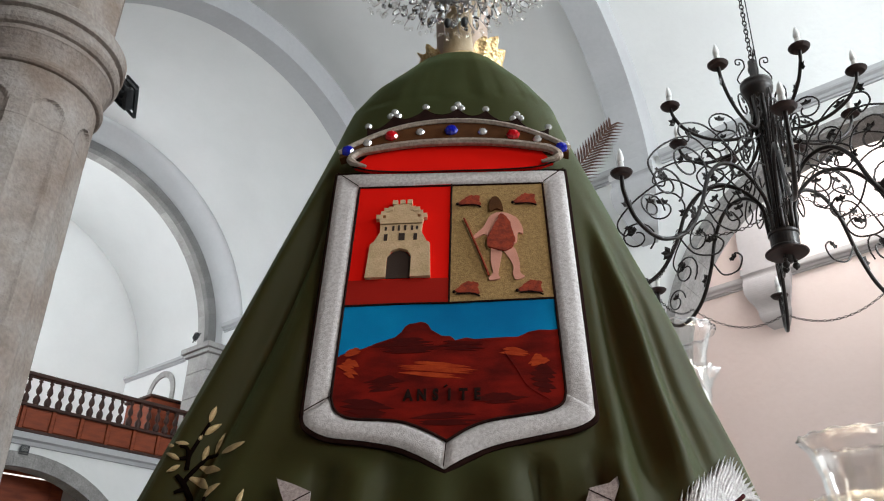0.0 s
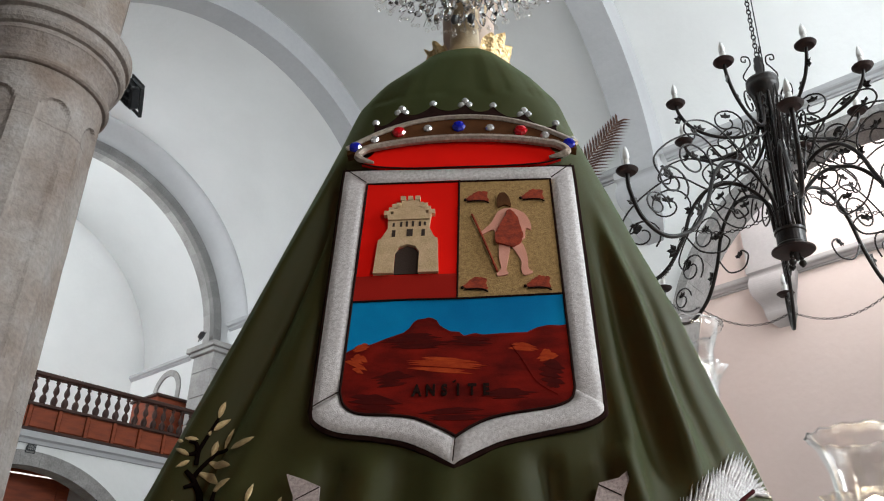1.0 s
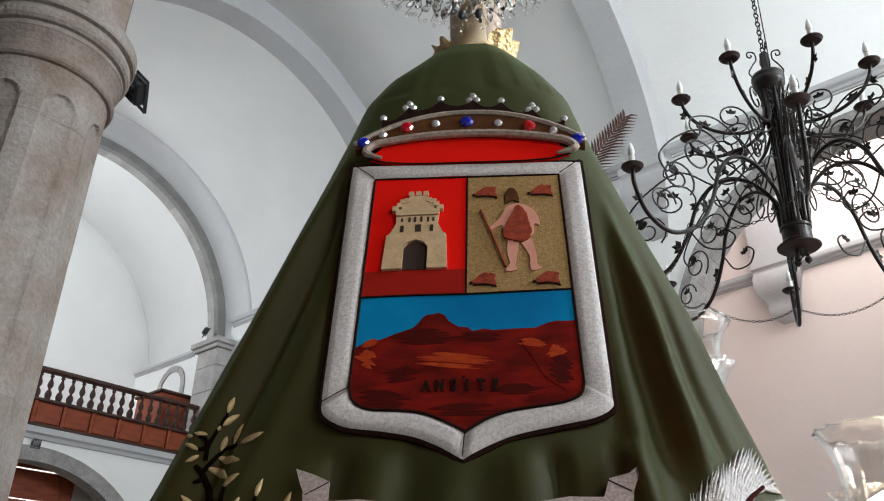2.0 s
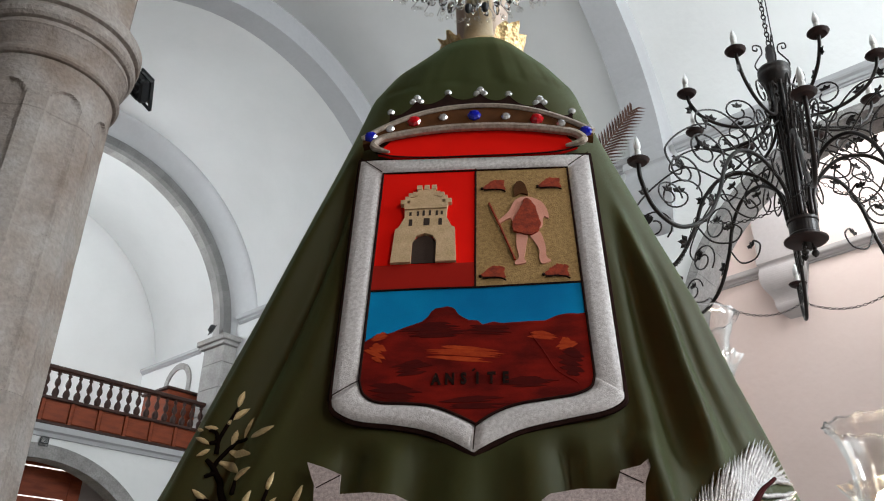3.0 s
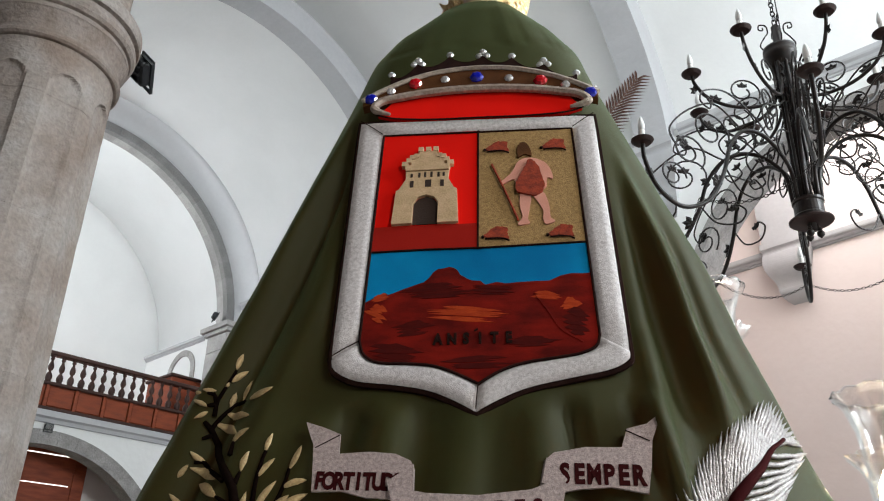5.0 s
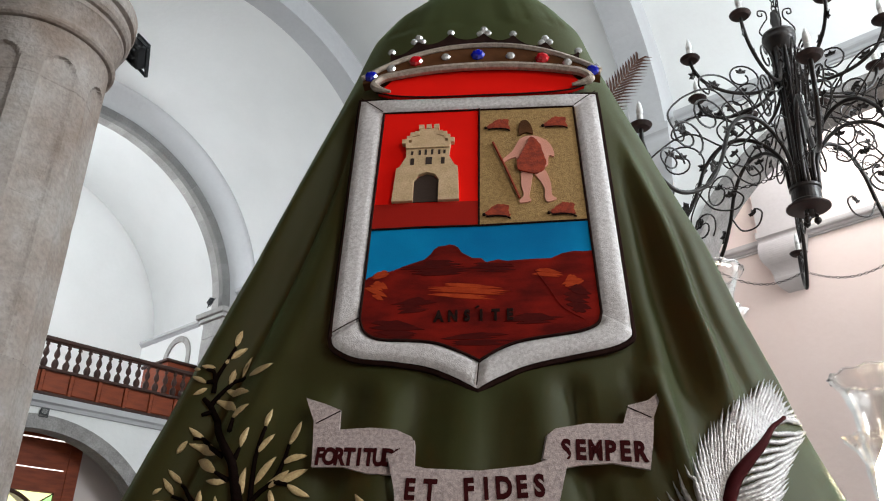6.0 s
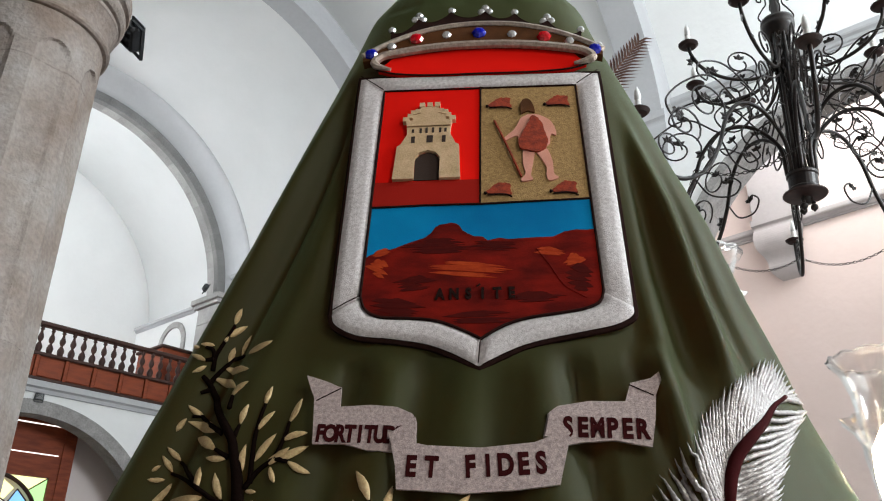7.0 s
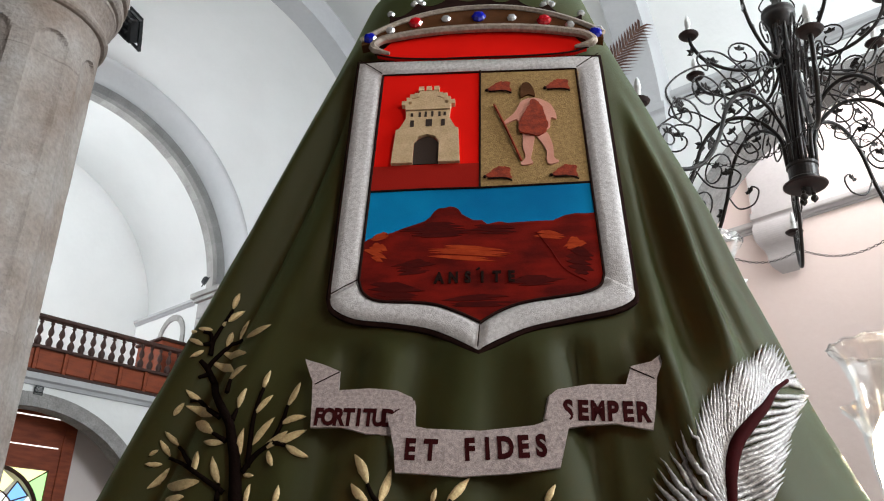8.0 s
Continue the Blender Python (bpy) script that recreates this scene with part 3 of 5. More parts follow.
pane([(6.36, 3.58), (6.62, 3.40), (6.46, 3.16), (6.15, 3.16), (6.15, 3.62)], M_PANE_Y, "glowing yellow stained glass pane")
pane([(6.69, 3.38), (6.94, 3.14), (6.80, 2.86), (6.56, 3.08)], M_PANE_B, "glowing blue stained glass pane")
pane([(6.46, 3.14), (6.56, 3.06), (6.78, 2.84), (6.15, 2.84), (6.15, 3.14)], M_PANE_W, "glowing white stained glass pane")
pane([(6.96, 3.12), (7.10, 2.95), (7.15, 2.70), (6.82, 2.84)], M_PANE_W, "glowing white stained glass pane")
part("tracery", join(tube([(0.05, *on_ring(a)) for a in range(0, 181, 6)], 0.045, 6), tube([(0.05, *on_ring(a, 0.62)) for a in range(0, 181, 8)], 0.014, 5),
                     tube([(0.05, 7.24, 3.645), (0.05, *on_ring(46))], 0.014, 5), tube([(0.05, 6.69, 3.39), (0.05, 6.40, 2.84)], 0.014, 5),
                     tube([(0.05, 6.95, 3.13), (0.05, 6.40, 2.90)], 0.014, 5), tube([(0.05, 6.69, 3.39), (0.05, 6.95, 3.13)], 0.014, 5)), M_WOOD_DARK, screen)
structure("wall_porch", box(-17.4, -17.2, LEFT, WALL, 0, 5.11), M_PINK, "pale plastered porch wall behind the screen", "wall")

# ---- the column ----
COLX, COLY = -4.88, 1.36
col = thing("column", "fluted pinkish-grey stone column with a moulded capital", "column", pose(COLX, COLY, 0), kind="structure")


def drum(z0, z1, r0, r1, top):
    """Shaft piece with eight broad shallow flutes, rounded off at the top."""
    n, rows, v = 180, 56 if top else 8, []
    for j in range(rows + 1):
        z = z0 + (z1 - z0) * (j / rows)
        rr = r0 + (r1 - r0) * j / rows
        if j in (0, rows):
            rr -= 0.0025
        for i in range(n):
            a = 360 * i / n
            off = abs(((a + 20.1) % 45) - 22.5)
            half = 14.0
            if top and z > top - 0.12:
                q = min(1.0, max(0.0, (z - (top - 0.12)) / 0.12))
                half *= math.sqrt(max(0.0, 1 - q * q))
            k = max(0.0, 1 - (off / half) ** 2) if half > 0.5 else 0.0
            d = 0.026 * min(1.0, k * 2.2) ** 0.5 * (0.55 + 0.45 * k) + 0.0012 * noise.noise((a * 0.12, z * 7.0, 3.0))
            v.append(((rr - d) * math.cos(radians(a)), (rr - d) * math.sin(radians(a)), z))
    f = [(j * n + i, j * n + (i + 1) % n, j * n + n + (i + 1) % n, j * n + n + i) for j in range(rows) for i in range(n)]
    return v, f + [tuple(range(n - 1, -1, -1)), tuple(range(len(v) - n, len(v)))]


for z0, z1, r0, r1, top in ((0.5, 1.6, 0.47, 0.465, None), (1.601, 2.7, 0.465, 0.46, None), (2.701, 3.65, 0.46, 0.455, None), (3.651, 4.45, 0.455, 0.45, None), (4.451, 4.84, 0.45, 0.448, 4.64)):
    part("drum", drum(z0, z1, r0, r1, top), M_COLUMN, col)
part("base", lathe([(0.66, 0), (0.66, 0.2), (0.6, 0.24), (0.62, 0.32), (0.55, 0.4), (0.5, 0.5)], 48), M_COLUMN, col, smooth=True)
part("capital", lathe([(0.447, 4.84), (0.470, 4.842), (0.484, 4.855), (0.488, 4.872), (0.482, 4.892), (0.466, 4.902), (0.450, 4.906), (0.450, 4.935), (0.458, 4.975), (0.476, 5.02), (0.498, 5.055),
                       (0.506, 5.062), (0.506, 5.085), (0.488, 5.092), (0.490, 5.108), (0.516, 5.114), (0.534, 5.135), (0.542, 5.165), (0.534, 5.198), (0.516, 5.215), (0.516, 5.232), (0.550, 5.238),
                       (0.558, 5.255), (0.558, 5.33), (0.548, 5.345), (0.50, 5.365), (0.46, 5.39)], 96), M_COLUMN, col)
for z0, z1 in ((5.39, 5.86), (5.864, 6.4)):
    part("impost_block", lathe([(0.445, z0), (0.45, z0 + 0.01), (0.45, z1 - 0.01), (0.445, z1)], 8), M_COLUMN, col)
# ---- the mantle's cloth ----
from mathutils.bvhtree import BVHTree

ZK = [0.95, 1.30, 1.55, 1.71, 1.84, 1.97, 2.15, 2.36, 2.46, 2.52, 2.56, 2.60, 2.64, 2.68]
WL = [0.86, 0.695, 0.582, 0.510, 0.451, 0.394, 0.324, 0.260, 0.237, 0.204, 0.158, 0.124, 0.104, 0.074]
WR = [0.76, 0.628, 0.518, 0.444, 0.394, 0.356, 0.288, 0.221, 0.197, 0.163, 0.128, 0.100, 0.090, 0.074]
YF = [-0.50, -0.42, -0.353, -0.312, -0.278, -0.252, -0.215, -0.164, -0.143, -0.128, -0.118, -0.100, -0.080, -0.055]
NK = [2.4, 2.4, 2.6, 2.9, 3.3, 3.7, 4.2, 3.8, 3.2, 2.8, 2.5, 2.2, 2.0, 2.0]
SIDE = 0.05
# folds: place across the cloth at the top and at the hem, width, height, where it starts and where it is full
FOLDS = [(0.585, 0.38, 0.046, 0.036, 2.36, 2.00), (0.69, 0.49, 0.034, -0.017, 2.32, 1.92), (0.765, 0.55, 0.034, 0.030, 2.22, 1.85),
         (0.84, 0.66, 0.032, -0.015, 2.2, 1.8), (0.93, 0.91, 0.03, 0.014, 2.1, 1.8), (-0.50, -0.60, 0.05, 0.016, 2.38, 1.85),
         (-0.66, -0.70, 0.035, -0.022, 2.44, 1.9), (-0.78, -0.80, 0.05, 0.026, 2.47, 1.95), (-0.40, -0.42, 0.030, 0.006, 1.80, 1.64), (-0.31, -0.33, 0.025, -0.022, 1.86, 1.70),
         (-0.22, -0.22, 0.03, 0.009, 1.86, 1.70), (-0.13, -0.14, 0.025, -0.024, 1.86, 1.70), (-0.04, -0.04, 0.03, 0.007, 1.86, 1.70), (0.05, 0.06, 0.022, -0.022, 1.86, 1.70),
         (0.15, 0.16, 0.03, 0.008, 1.86, 1.70), (0.25, 0.26, 0.022, -0.026, 1.86, 1.70), (0.38, 0.38, 0.03, 0.004, 1.8, 1.62), (0.43, 0.44, 0.022, -0.026, 1.88, 1.68)]


def key(z, values):
    return float(np.interp(z, ZK, values))


def fold(q, z):
    out = 0.0
    for q0, q1, wide, high, z0, z1 in FOLDS:
        k = min(1.0, max(0.0, (z0 - z) / (z0 - z1)))
        if k > 0:
            c = q0 + (q1 - q0) * min(1.0, max(0.0, (z0 - z) / 1.2))
            if z > 1.70:
                # the stiff coat of arms holds the cloth flat behind it
                x = abs(q) * (key(z, WR) if q > 0 else key(z, WL))
                s = min(1.0, max(0.0, (x - 0.195) / 0.035))
                k *= s + (1 - s) * max(0.0, (1.74 - z) / 0.04)
            if q > 0.38:
                # the stiff frond keeps the cloth smooth
                s = max(min(1.0, max(0.0, (z - 1.63) / 0.15)), min(1.0, max(0.0, (0.265 - q * key(z, WR)) / 0.05)))
                k *= 0.16 + 0.84 * s * s * (3 - 2 * s)
            out += high * k * k * (3 - 2 * k) * math.exp(-((q - c) / wide) ** 2)
    return out


def cloth_y(x, z, lift=0.0):
    """Depth of the cloth's outer face at x and height z."""
    w = key(z, WR) if x > 0 else key(z, WL)
    q = max(-0.995, min(0.995, x / w))
    n = key(z, NK)
    return SIDE + (key(z, YF) - SIDE) * (1 - abs(q) ** n) ** (1 / n) - fold(q, z) - lift


STATUE = pose(-0.801, 1.015, 0.0, 0, 0, 34.5)
platform = thing("carrying_platform", "wooden carrying platform under the statue", "platform", STATUE)
part("tabletop", box(-1.0, 1.0, -0.62, 1.0, 0.83, 0.94, 0.015), M_WOOD, platform)
for x in (-0.92, 0.92):
    for y in (-0.54, 0.92):
        part("leg", box(x - 0.05, x + 0.05, y - 0.05, y + 0.05, 0.0, 0.83, 0.008), M_WOOD, platform)
# the figure under the mantle: a plain turned form
tagged(part("statue", lathe([(0.22, 0.94), (0.20, 1.5), (0.17, 2.1), (0.13, 2.4), (0.09, 2.55), (0.055, 2.62), (0.052, 2.68), (0.058, 2.74), (0.060, 2.80), (0.05, 2.87), (0.01, 2.90)], 24),
            M_STATUE, None, smooth=True, m=STATUE @ pose(0, 0.03, 0)), "painted wooden statue dressed in a mantle, seen from behind", "statue")

mantle = thing("mantle", "olive green cloth mantle with an embroidered coat of arms", "mantle", STATUE)


def cloth():
    zs = [0.945 + (2.592 - 0.945) * i / 190 for i in range(191)]
    n, v = 260, []
    for z in zs:
        nn, yf = key(z, NK), key(z, YF)
        for i in range(n):
            a = 2 * math.pi * i / n
            c, s = math.cos(a), -math.sin(a)
            w = key(z, WR) if c > 0 else key(z, WL)
            if s <= 0:
                x = w * math.copysign(abs(c) ** (2 / nn), c)
                y = SIDE + (yf - SIDE) * abs(s) ** (2 / nn)
            else:
                x, y = w * c, SIDE + min(0.34, -yf) * 0.9 * s
            q = x / w
            d = fold(q, z) if s <= 0 else 0.3 * fold(q, z) * abs(c)
            wide_ = 1.0 if (z < 1.70 or z > 2.44) else min(1.0, max(0.0, (abs(x) - 0.2) / 0.04))
            e = wide_ * 0.007 * noise.noise((q * 5.5, 3.0, z * 1.1)) + wide_ * 0.003 * noise.noise((q * 14, 7.0, z * 2.0)) + 0.002 * noise.noise((x * 9, y * 9, z * 5)) + 0.0012 * noise.noise((x * 30, y * 30, z * 14))
            e *= 1.0 if z < 2.42 else max(0.25, 1 - (z - 2.42) / 0.12)
            out = Vector((c * 0.7, -1.0 if s <= 0 else 0.4, 0)).normalized()
            v.append((x + out.x * 0.35 * d, y - (d + e if s <= 0 else 0), z))
    m = len(zs)
    f = [(j * n + i, j * n + (i + 1) % n, j * n + n + (i + 1) % n, j * n + n + i) for j in range(m - 1) for i in range(n)]
    # the mantle hangs open on the far side
    f = [q for q in f if zs[q[0] // n] > 2.40 or max(v[k][1] for k in q) < SIDE + 0.09]
    return v, f


CLOTH = cloth()
CLOTH_TREE = BVHTree.FromPolygons([Vector(q) for q in CLOTH[0]], CLOTH[1])
part("cloth", CLOTH, M_CLOTH, mantle, "olive green satin cloth in soft folds", smooth=True)

# ---- coat of arms ----
LEAN = math.atan2(0.089, 0.438)
ARMS = Matrix(((1, 0, 0, 0), (0, math.sin(LEAN), -math.cos(LEAN), -0.2905), (0, math.cos(LEAN), math.sin(LEAN), 1.780), (0, 0, 0, 1)))


def line(a, b, n=10):
    return [(a[0] + (b[0] - a[0]) * i / n, a[1] + (b[1] - a[1]) * i / n) for i in range(n)]


def shield_sides(g):
    """The five sides of the shield's outline, drawn in by g: 0 is the outer edge, 1 the inner."""
    def p(o, i):
        return (o[0] + (i[0] - o[0]) * g, o[1] + (i[1] - o[1]) * g)
    tl, tr = p((-0.201, 0.460), (-0.158, 0.423)), p((0.185, 0.447), (0.147, 0.416))
    low_r = [p(o, i) for o, i in (((0.192, 0.006), (0.156, 0.030)), ((0.189, -0.007), (0.150, 0.013)), ((0.166, -0.020), (0.129, 0.003)), ((0.120, -0.030), (0.100, -0.002)),
                                  ((0.062, -0.043), (0.056, -0.009)), ((0.026, -0.058), (0.026, -0.020)), ((-0.004, -0.0745), (-0.001, -0.037)))]
    low_l = [p(o, i) for o, i in (((-0.004, -0.0745), (-0.001, -0.037)), ((-0.039, -0.055), (-0.025, -0.024)), ((-0.069, -0.043), (-0.055, -0.011)), ((-0.110, -0.035), (-0.086, -0.006)),
                                  ((-0.160, -0.028), (-0.131, -0.003)), ((-0.190, -0.012), (-0.152, 0.009)), ((-0.197, 0.005), (-0.160, 0.029)))]

    def curve(row):
        return [(q.x, q.y) for q in smooth_line([(x, y, 0) for x, y in row], 4)][:-1]
    return [line(low_l[-1], tl, 14), line(tl, tr, 14), line(tr, low_r[0], 14), curve(low_r), curve(low_l)]


def outline(g):
    return [q for s in shield_sides(g) for q in s]


def grown(loop, d):
    cx, cy = -0.005, 0.2
    return [(x + d * (1 if x > cx else -1), y + d * (1 if y > cy else -1.25)) for x, y in loop]


shield = part("shield", slab(grown(outline(0.0), 0.0015), -0.010, 0.008), M_EDGE, mantle, "padded coat of arms with a dark corded edge", m=ARMS)
edge_loop = grown(outline(0.0), 0.0015)
part("edge_cord", tube([(x, y, 0.006) for x, y in edge_loop + edge_loop[:1]], 0.0040, 6), M_EDGE, shield)


def border_strip(k):
    """One padded side of the border, mitred at its ends."""
    rows = []
    for j in range(7):
        g = 0.01 + 0.96 * j / 6
        a = shield_sides(g)
        nxt = a[(k + 1) % 5][0]
        rows.append([(x, y) for x, y in a[k]] + [nxt])
    v, f, n = [], [], len(rows[0])
    for j, r in enumerate(rows):
        h = 0.006 + 0.0055 * math.sin(math.pi * j / 6) ** 0.14
        for i, (x, y) in enumerate(r):
            end = min(1.0, min(i, n - 1 - i) / 0.7 + 0.2)
            v.append((x, y, 0.008 + (h - 0.004) * end + 0.0005 * noise.noise((x * 160, y * 160, k))))
    for j in range(6):
        f += [(j * n + i, j * n + i + 1, j * n + n + i + 1, j * n + n + i) for i in range(n - 1)]
    return v, f


for k in range(5):
    part("border_strip", border_strip(k), M_SILVER, shield, "padded silver beadwork border", smooth=True)
inner = outline(1.0)
for k in (0, 2, 4, 1):
    a, b = shield_sides(0.04)[k][0], shield_sides(0.96)[k][0]
    part("mitre_seam", tube([(*a, 0.0165), ((a[0] + b[0]) / 2, (a[1] + b[1]) / 2, 0.0172), (*b, 0.0160)], 0.0008, 5), M_EDGE, shield)
part("inner_cord", tube([(x, y, 0.0128) for x, y in inner + inner[:1]], 0.0019, 6), M_EDGE, shield)


def field(u0, u1, v0, v1, d=0.0125):
    return slab([(u0, v0), (u1, v0), (u1, v1), (u0, v1)], 0.009, d)


part("red_quarter", field(-0.160, -0.004, 0.227, 0.424), M_RED, shield, "bright red felt quarter")
part("red_base", field(-0.160, -0.004, 0.181, 0.2265, 0.0132), M_RED2, shield, "dark red felt strip")
part("gold_quarter", slab([(-0.001, 0.181), (0.153, 0.184), (0.149, 0.416), (-0.001, 0.421)], 0.009, 0.0128), M_TAN, shield, "gold beaded quarter")
part("dividing_cord", join(tube([(-0.0025, 0.422, 0.0135), (-0.0025, 0.18, 0.0128)], 0.0015), tube([(-0.16, 0.1795, 0.0135), (-0.08, 0.181, 0.0135), (0.0, 0.180, 0.0135), (0.154, 0.184, 0.0125)], 0.0014)), M_EDGE, shield)
part("blue_sky", slab([(-0.158, 0.06), (0.154, 0.06), (0.153, 0.182), (-0.159, 0.179)], 0.009, 0.0120), M_BLUE, shield, "blue satin sky")
ridge = [(-0.160, 0.090), (-0.154, 0.095), (-0.143, 0.100), (-0.135, 0.101), (-0.120, 0.106), (-0.105, 0.113), (-0.089, 0.119), (-0.078, 0.123), (-0.070, 0.131), (-0.065, 0.140), (-0.059, 0.145), (-0.050, 0.146), (-0.043, 0.148), (-0.036, 0.146),
         (-0.031, 0.142), (-0.027, 0.134), (-0.019, 0.128), (-0.011, 0.123), (0.001, 0.122), (0.008, 0.115), (0.016, 0.117), (0.024, 0.119), (0.036, 0.116), (0.051, 0.117), (0.074, 0.118), (0.096, 0.118), (0.104, 0.122), (0.112, 0.126), (0.127, 0.129), (0.143, 0.128), (0.152, 0.129)]
sides = shield_sides(1.0)
foot = sides[3] + sides[4] + [sides[0][0]]
part("mountain", slab(ridge + foot, 0.0105, 0.0132), M_ROCK, shield, "dark red velvet mountain")


def strokes(name, u0, u1, v0, v1, count, lean, material, label, seed):
    """A ragged patch of flat stitches laid side by side, each a piece of its own."""
    rng = random.Random(seed)
    for i in range(count):
        t = (i + rng.random()) / count
        v = v0 + (v1 - v0) * t
        swell = 0.35 + 0.65 * math.sin(math.pi * (0.12 + 0.76 * t))
        mid, half = (u0 + u1) / 2 + rng.uniform(-0.10, 0.10) * (u1 - u0), (u1 - u0) / 2 * swell * rng.uniform(0.6, 1.0)
        high = (v1 - v0) / count * rng.uniform(0.9, 1.7)
        top = []
        low = []
        for k in range(7):
            x = -1 + k / 3
            w = high * (1 - abs(x) ** 2.5) * rng.uniform(0.7, 1.2)
            top.append((mid + half * x, v + lean * half * x + w))
            low.append((mid + half * x, v + lean * half * x - 0.4 * w))
        part(name, slab(low + top[-2:0:-1], 0.0128, 0.0135 + 0.0003 * rng.random()), material, shield, label)


ORANGE, HOLLOW = "rust orange stitched slope", "dark stitched hollow"
strokes("orange_stitch", -0.080, 0.040, 0.056, 0.078, 9, -0.10, M_ROCK2, ORANGE, 1)
strokes("orange_stitch", 0.066, 0.112, 0.086, 0.098, 5, -0.16, M_ROCK2, ORANGE, 2)
strokes("orange_stitch", -0.156, -0.122, 0.060, 0.082, 5, -0.45, M_ROCK2, ORANGE, 3)
strokes("orange_stitch", -0.153, -0.116, 0.094, 0.102, 3, 0.25, M_ROCK2, ORANGE, 4)
strokes("orange_stitch", 0.106, 0.140, 0.072, 0.084, 3, 0.30, M_ROCK2, ORANGE, 5)
strokes("dark_stitch", -0.108, -0.012, 0.094, 0.118, 8, 0.02, M_ROCK3, HOLLOW, 6)
strokes("dark_stitch", -0.020, 0.060, 0.098, 0.112, 5, -0.08, M_ROCK3, HOLLOW, 7)
strokes("dark_stitch", -0.156, -0.070, -0.002, 0.022, 7, -0.06, M_ROCK3, HOLLOW, 8)
strokes("dark_stitch", 0.108, 0.150, 0.030, 0.070, 9, -0.20, M_ROCK3, HOLLOW, 9)
strokes("dark_stitch", 0.034, 0.108, 0.014, 0.028, 5, 0.02, M_ROCK3, HOLLOW, 10)
strokes("dark_stitch", -0.120, -0.062, 0.036, 0.058, 7, 0.10, M_ROCK3, HOLLOW, 11)
strokes("dark_stitch", -0.060, 0.050, -0.016, 0.002, 6, 0.0, M_ROCK3, HOLLOW, 12)
part("slope_seam", tube(smooth_line([(0.073, 0.099, 0.0134), (0.090, 0.071, 0.0134), (0.107, 0.039, 0.0134), (0.134, 0.019, 0.0134)], 5), 0.0006, 5), M_ROCK, shield)

# castle
CU, CV, CS = -0.0815, 0.228, 1.19


def slope_block(w0, w1, v0, v1, d=0.019):
    return slab([(CU - w0, CV + CS * v0), (CU + w0, CV + CS * v0), (CU + w1, CV + CS * v1), (CU - w1, CV + CS * v1)], 0.0125, d)


castle = part("castle", join(slab([(CU - 0.050, CV), (CU - 0.019, CV), (CU - 0.019, CV + CS * 0.034), (CU - 0.013, CV + CS * 0.043), (CU, CV + CS * 0.047), (CU + 0.013, CV + CS * 0.043), (CU + 0.019, CV + CS * 0.034), (CU + 0.019, CV), (CU + 0.050, CV),
                                      (CU + 0.047, CV + CS * 0.055), (CU + 0.042, CV + CS * 0.058), (CU + 0.033, CV + CS * 0.075), (CU - 0.033, CV + CS * 0.075), (CU - 0.042, CV + CS * 0.058), (CU - 0.047, CV + CS * 0.055)], 0.0125, 0.0185),
                             slope_block(0.033, 0.034, 0.075, 0.088, 0.0185), slope_block(0.034, 0.036, 0.089, 0.099, 0.0205),
                             slope_block(0.026, 0.026, 0.098, 0.112, 0.0195), slope_block(0.014, 0.014, 0.112, 0.124, 0.0195)), M_CASTLE, shield, "cream embroidered castle")
for x, y, w in [(-0.036, 0.098, 0.005), (-0.024, 0.110, 0.005), (0.024, 0.110, 0.005), (0.036, 0.098, 0.005), (-0.030, 0.104, 0.004), (0.030, 0.104, 0.004), (-0.012, 0.124, 0.004), (0.0, 0.124, 0.004), (0.012, 0.124, 0.004), (-0.018, 0.112, 0.004), (0.018, 0.112, 0.004)]:
    part("merlon", slab([(CU + x - w, CV + CS * y), (CU + x + w, CV + CS * y), (CU + x + w, CV + CS * (y + 0.0075)), (CU + x - w, CV + CS * (y + 0.0075))], 0.0125, 0.0205), M_CASTLE, shield)
part("castle_gate", slab([(CU - 0.0185, CV), (CU + 0.0185, CV), (CU + 0.0185, CV + CS * 0.034), (CU + 0.012, CV + CS * 0.042), (CU, CV + CS * 0.046), (CU - 0.012, CV + CS * 0.042), (CU - 0.0185, CV + CS * 0.034)], 0.0125, 0.0140), M_DARK, shield, "dark brown stitched gate")
for x, y, w, h in [(-0.023, 0.060, 0.0028, 0.011), (0.0025, 0.060, 0.0048, 0.012), (0.024, 0.060, 0.0028, 0.011), (-0.024, 0.078, 0.0018, 0.006), (-0.012, 0.077, 0.0018, 0.008), (-0.003, 0.077, 0.0018, 0.009), (0.007, 0.077, 0.0018, 0.009), (0.018, 0.077, 0.0018, 0.008), (0.026, 0.078, 0.0018, 0.006), (-0.004, 0.115, 0.0015, 0.006), (0.004, 0.115, 0.0015, 0.006)]:
    part("castle_window", slab([(CU + x - w, CV + CS * y), (CU + x + w, CV + CS * y), (CU + x + w, CV + CS * (y + h)), (CU + x - w, CV + CS * (y + h))], 0.015, 0.0192), M_DARK, shield)

# emblem of the gold quarter: plain shapes
def blob(points, d0, d1, wobble=0.0, steps=5):
    loop = smooth_line([(x, y, 0) for x, y in points + points[:1]], steps)[:-1]
    rng = random.Random(int(points[0][0] * 1e4))
    return slab([(p.x + rng.uniform(-wobble, wobble), p.y + rng.uniform(-wobble, wobble)) for p in loop], d0, d1)


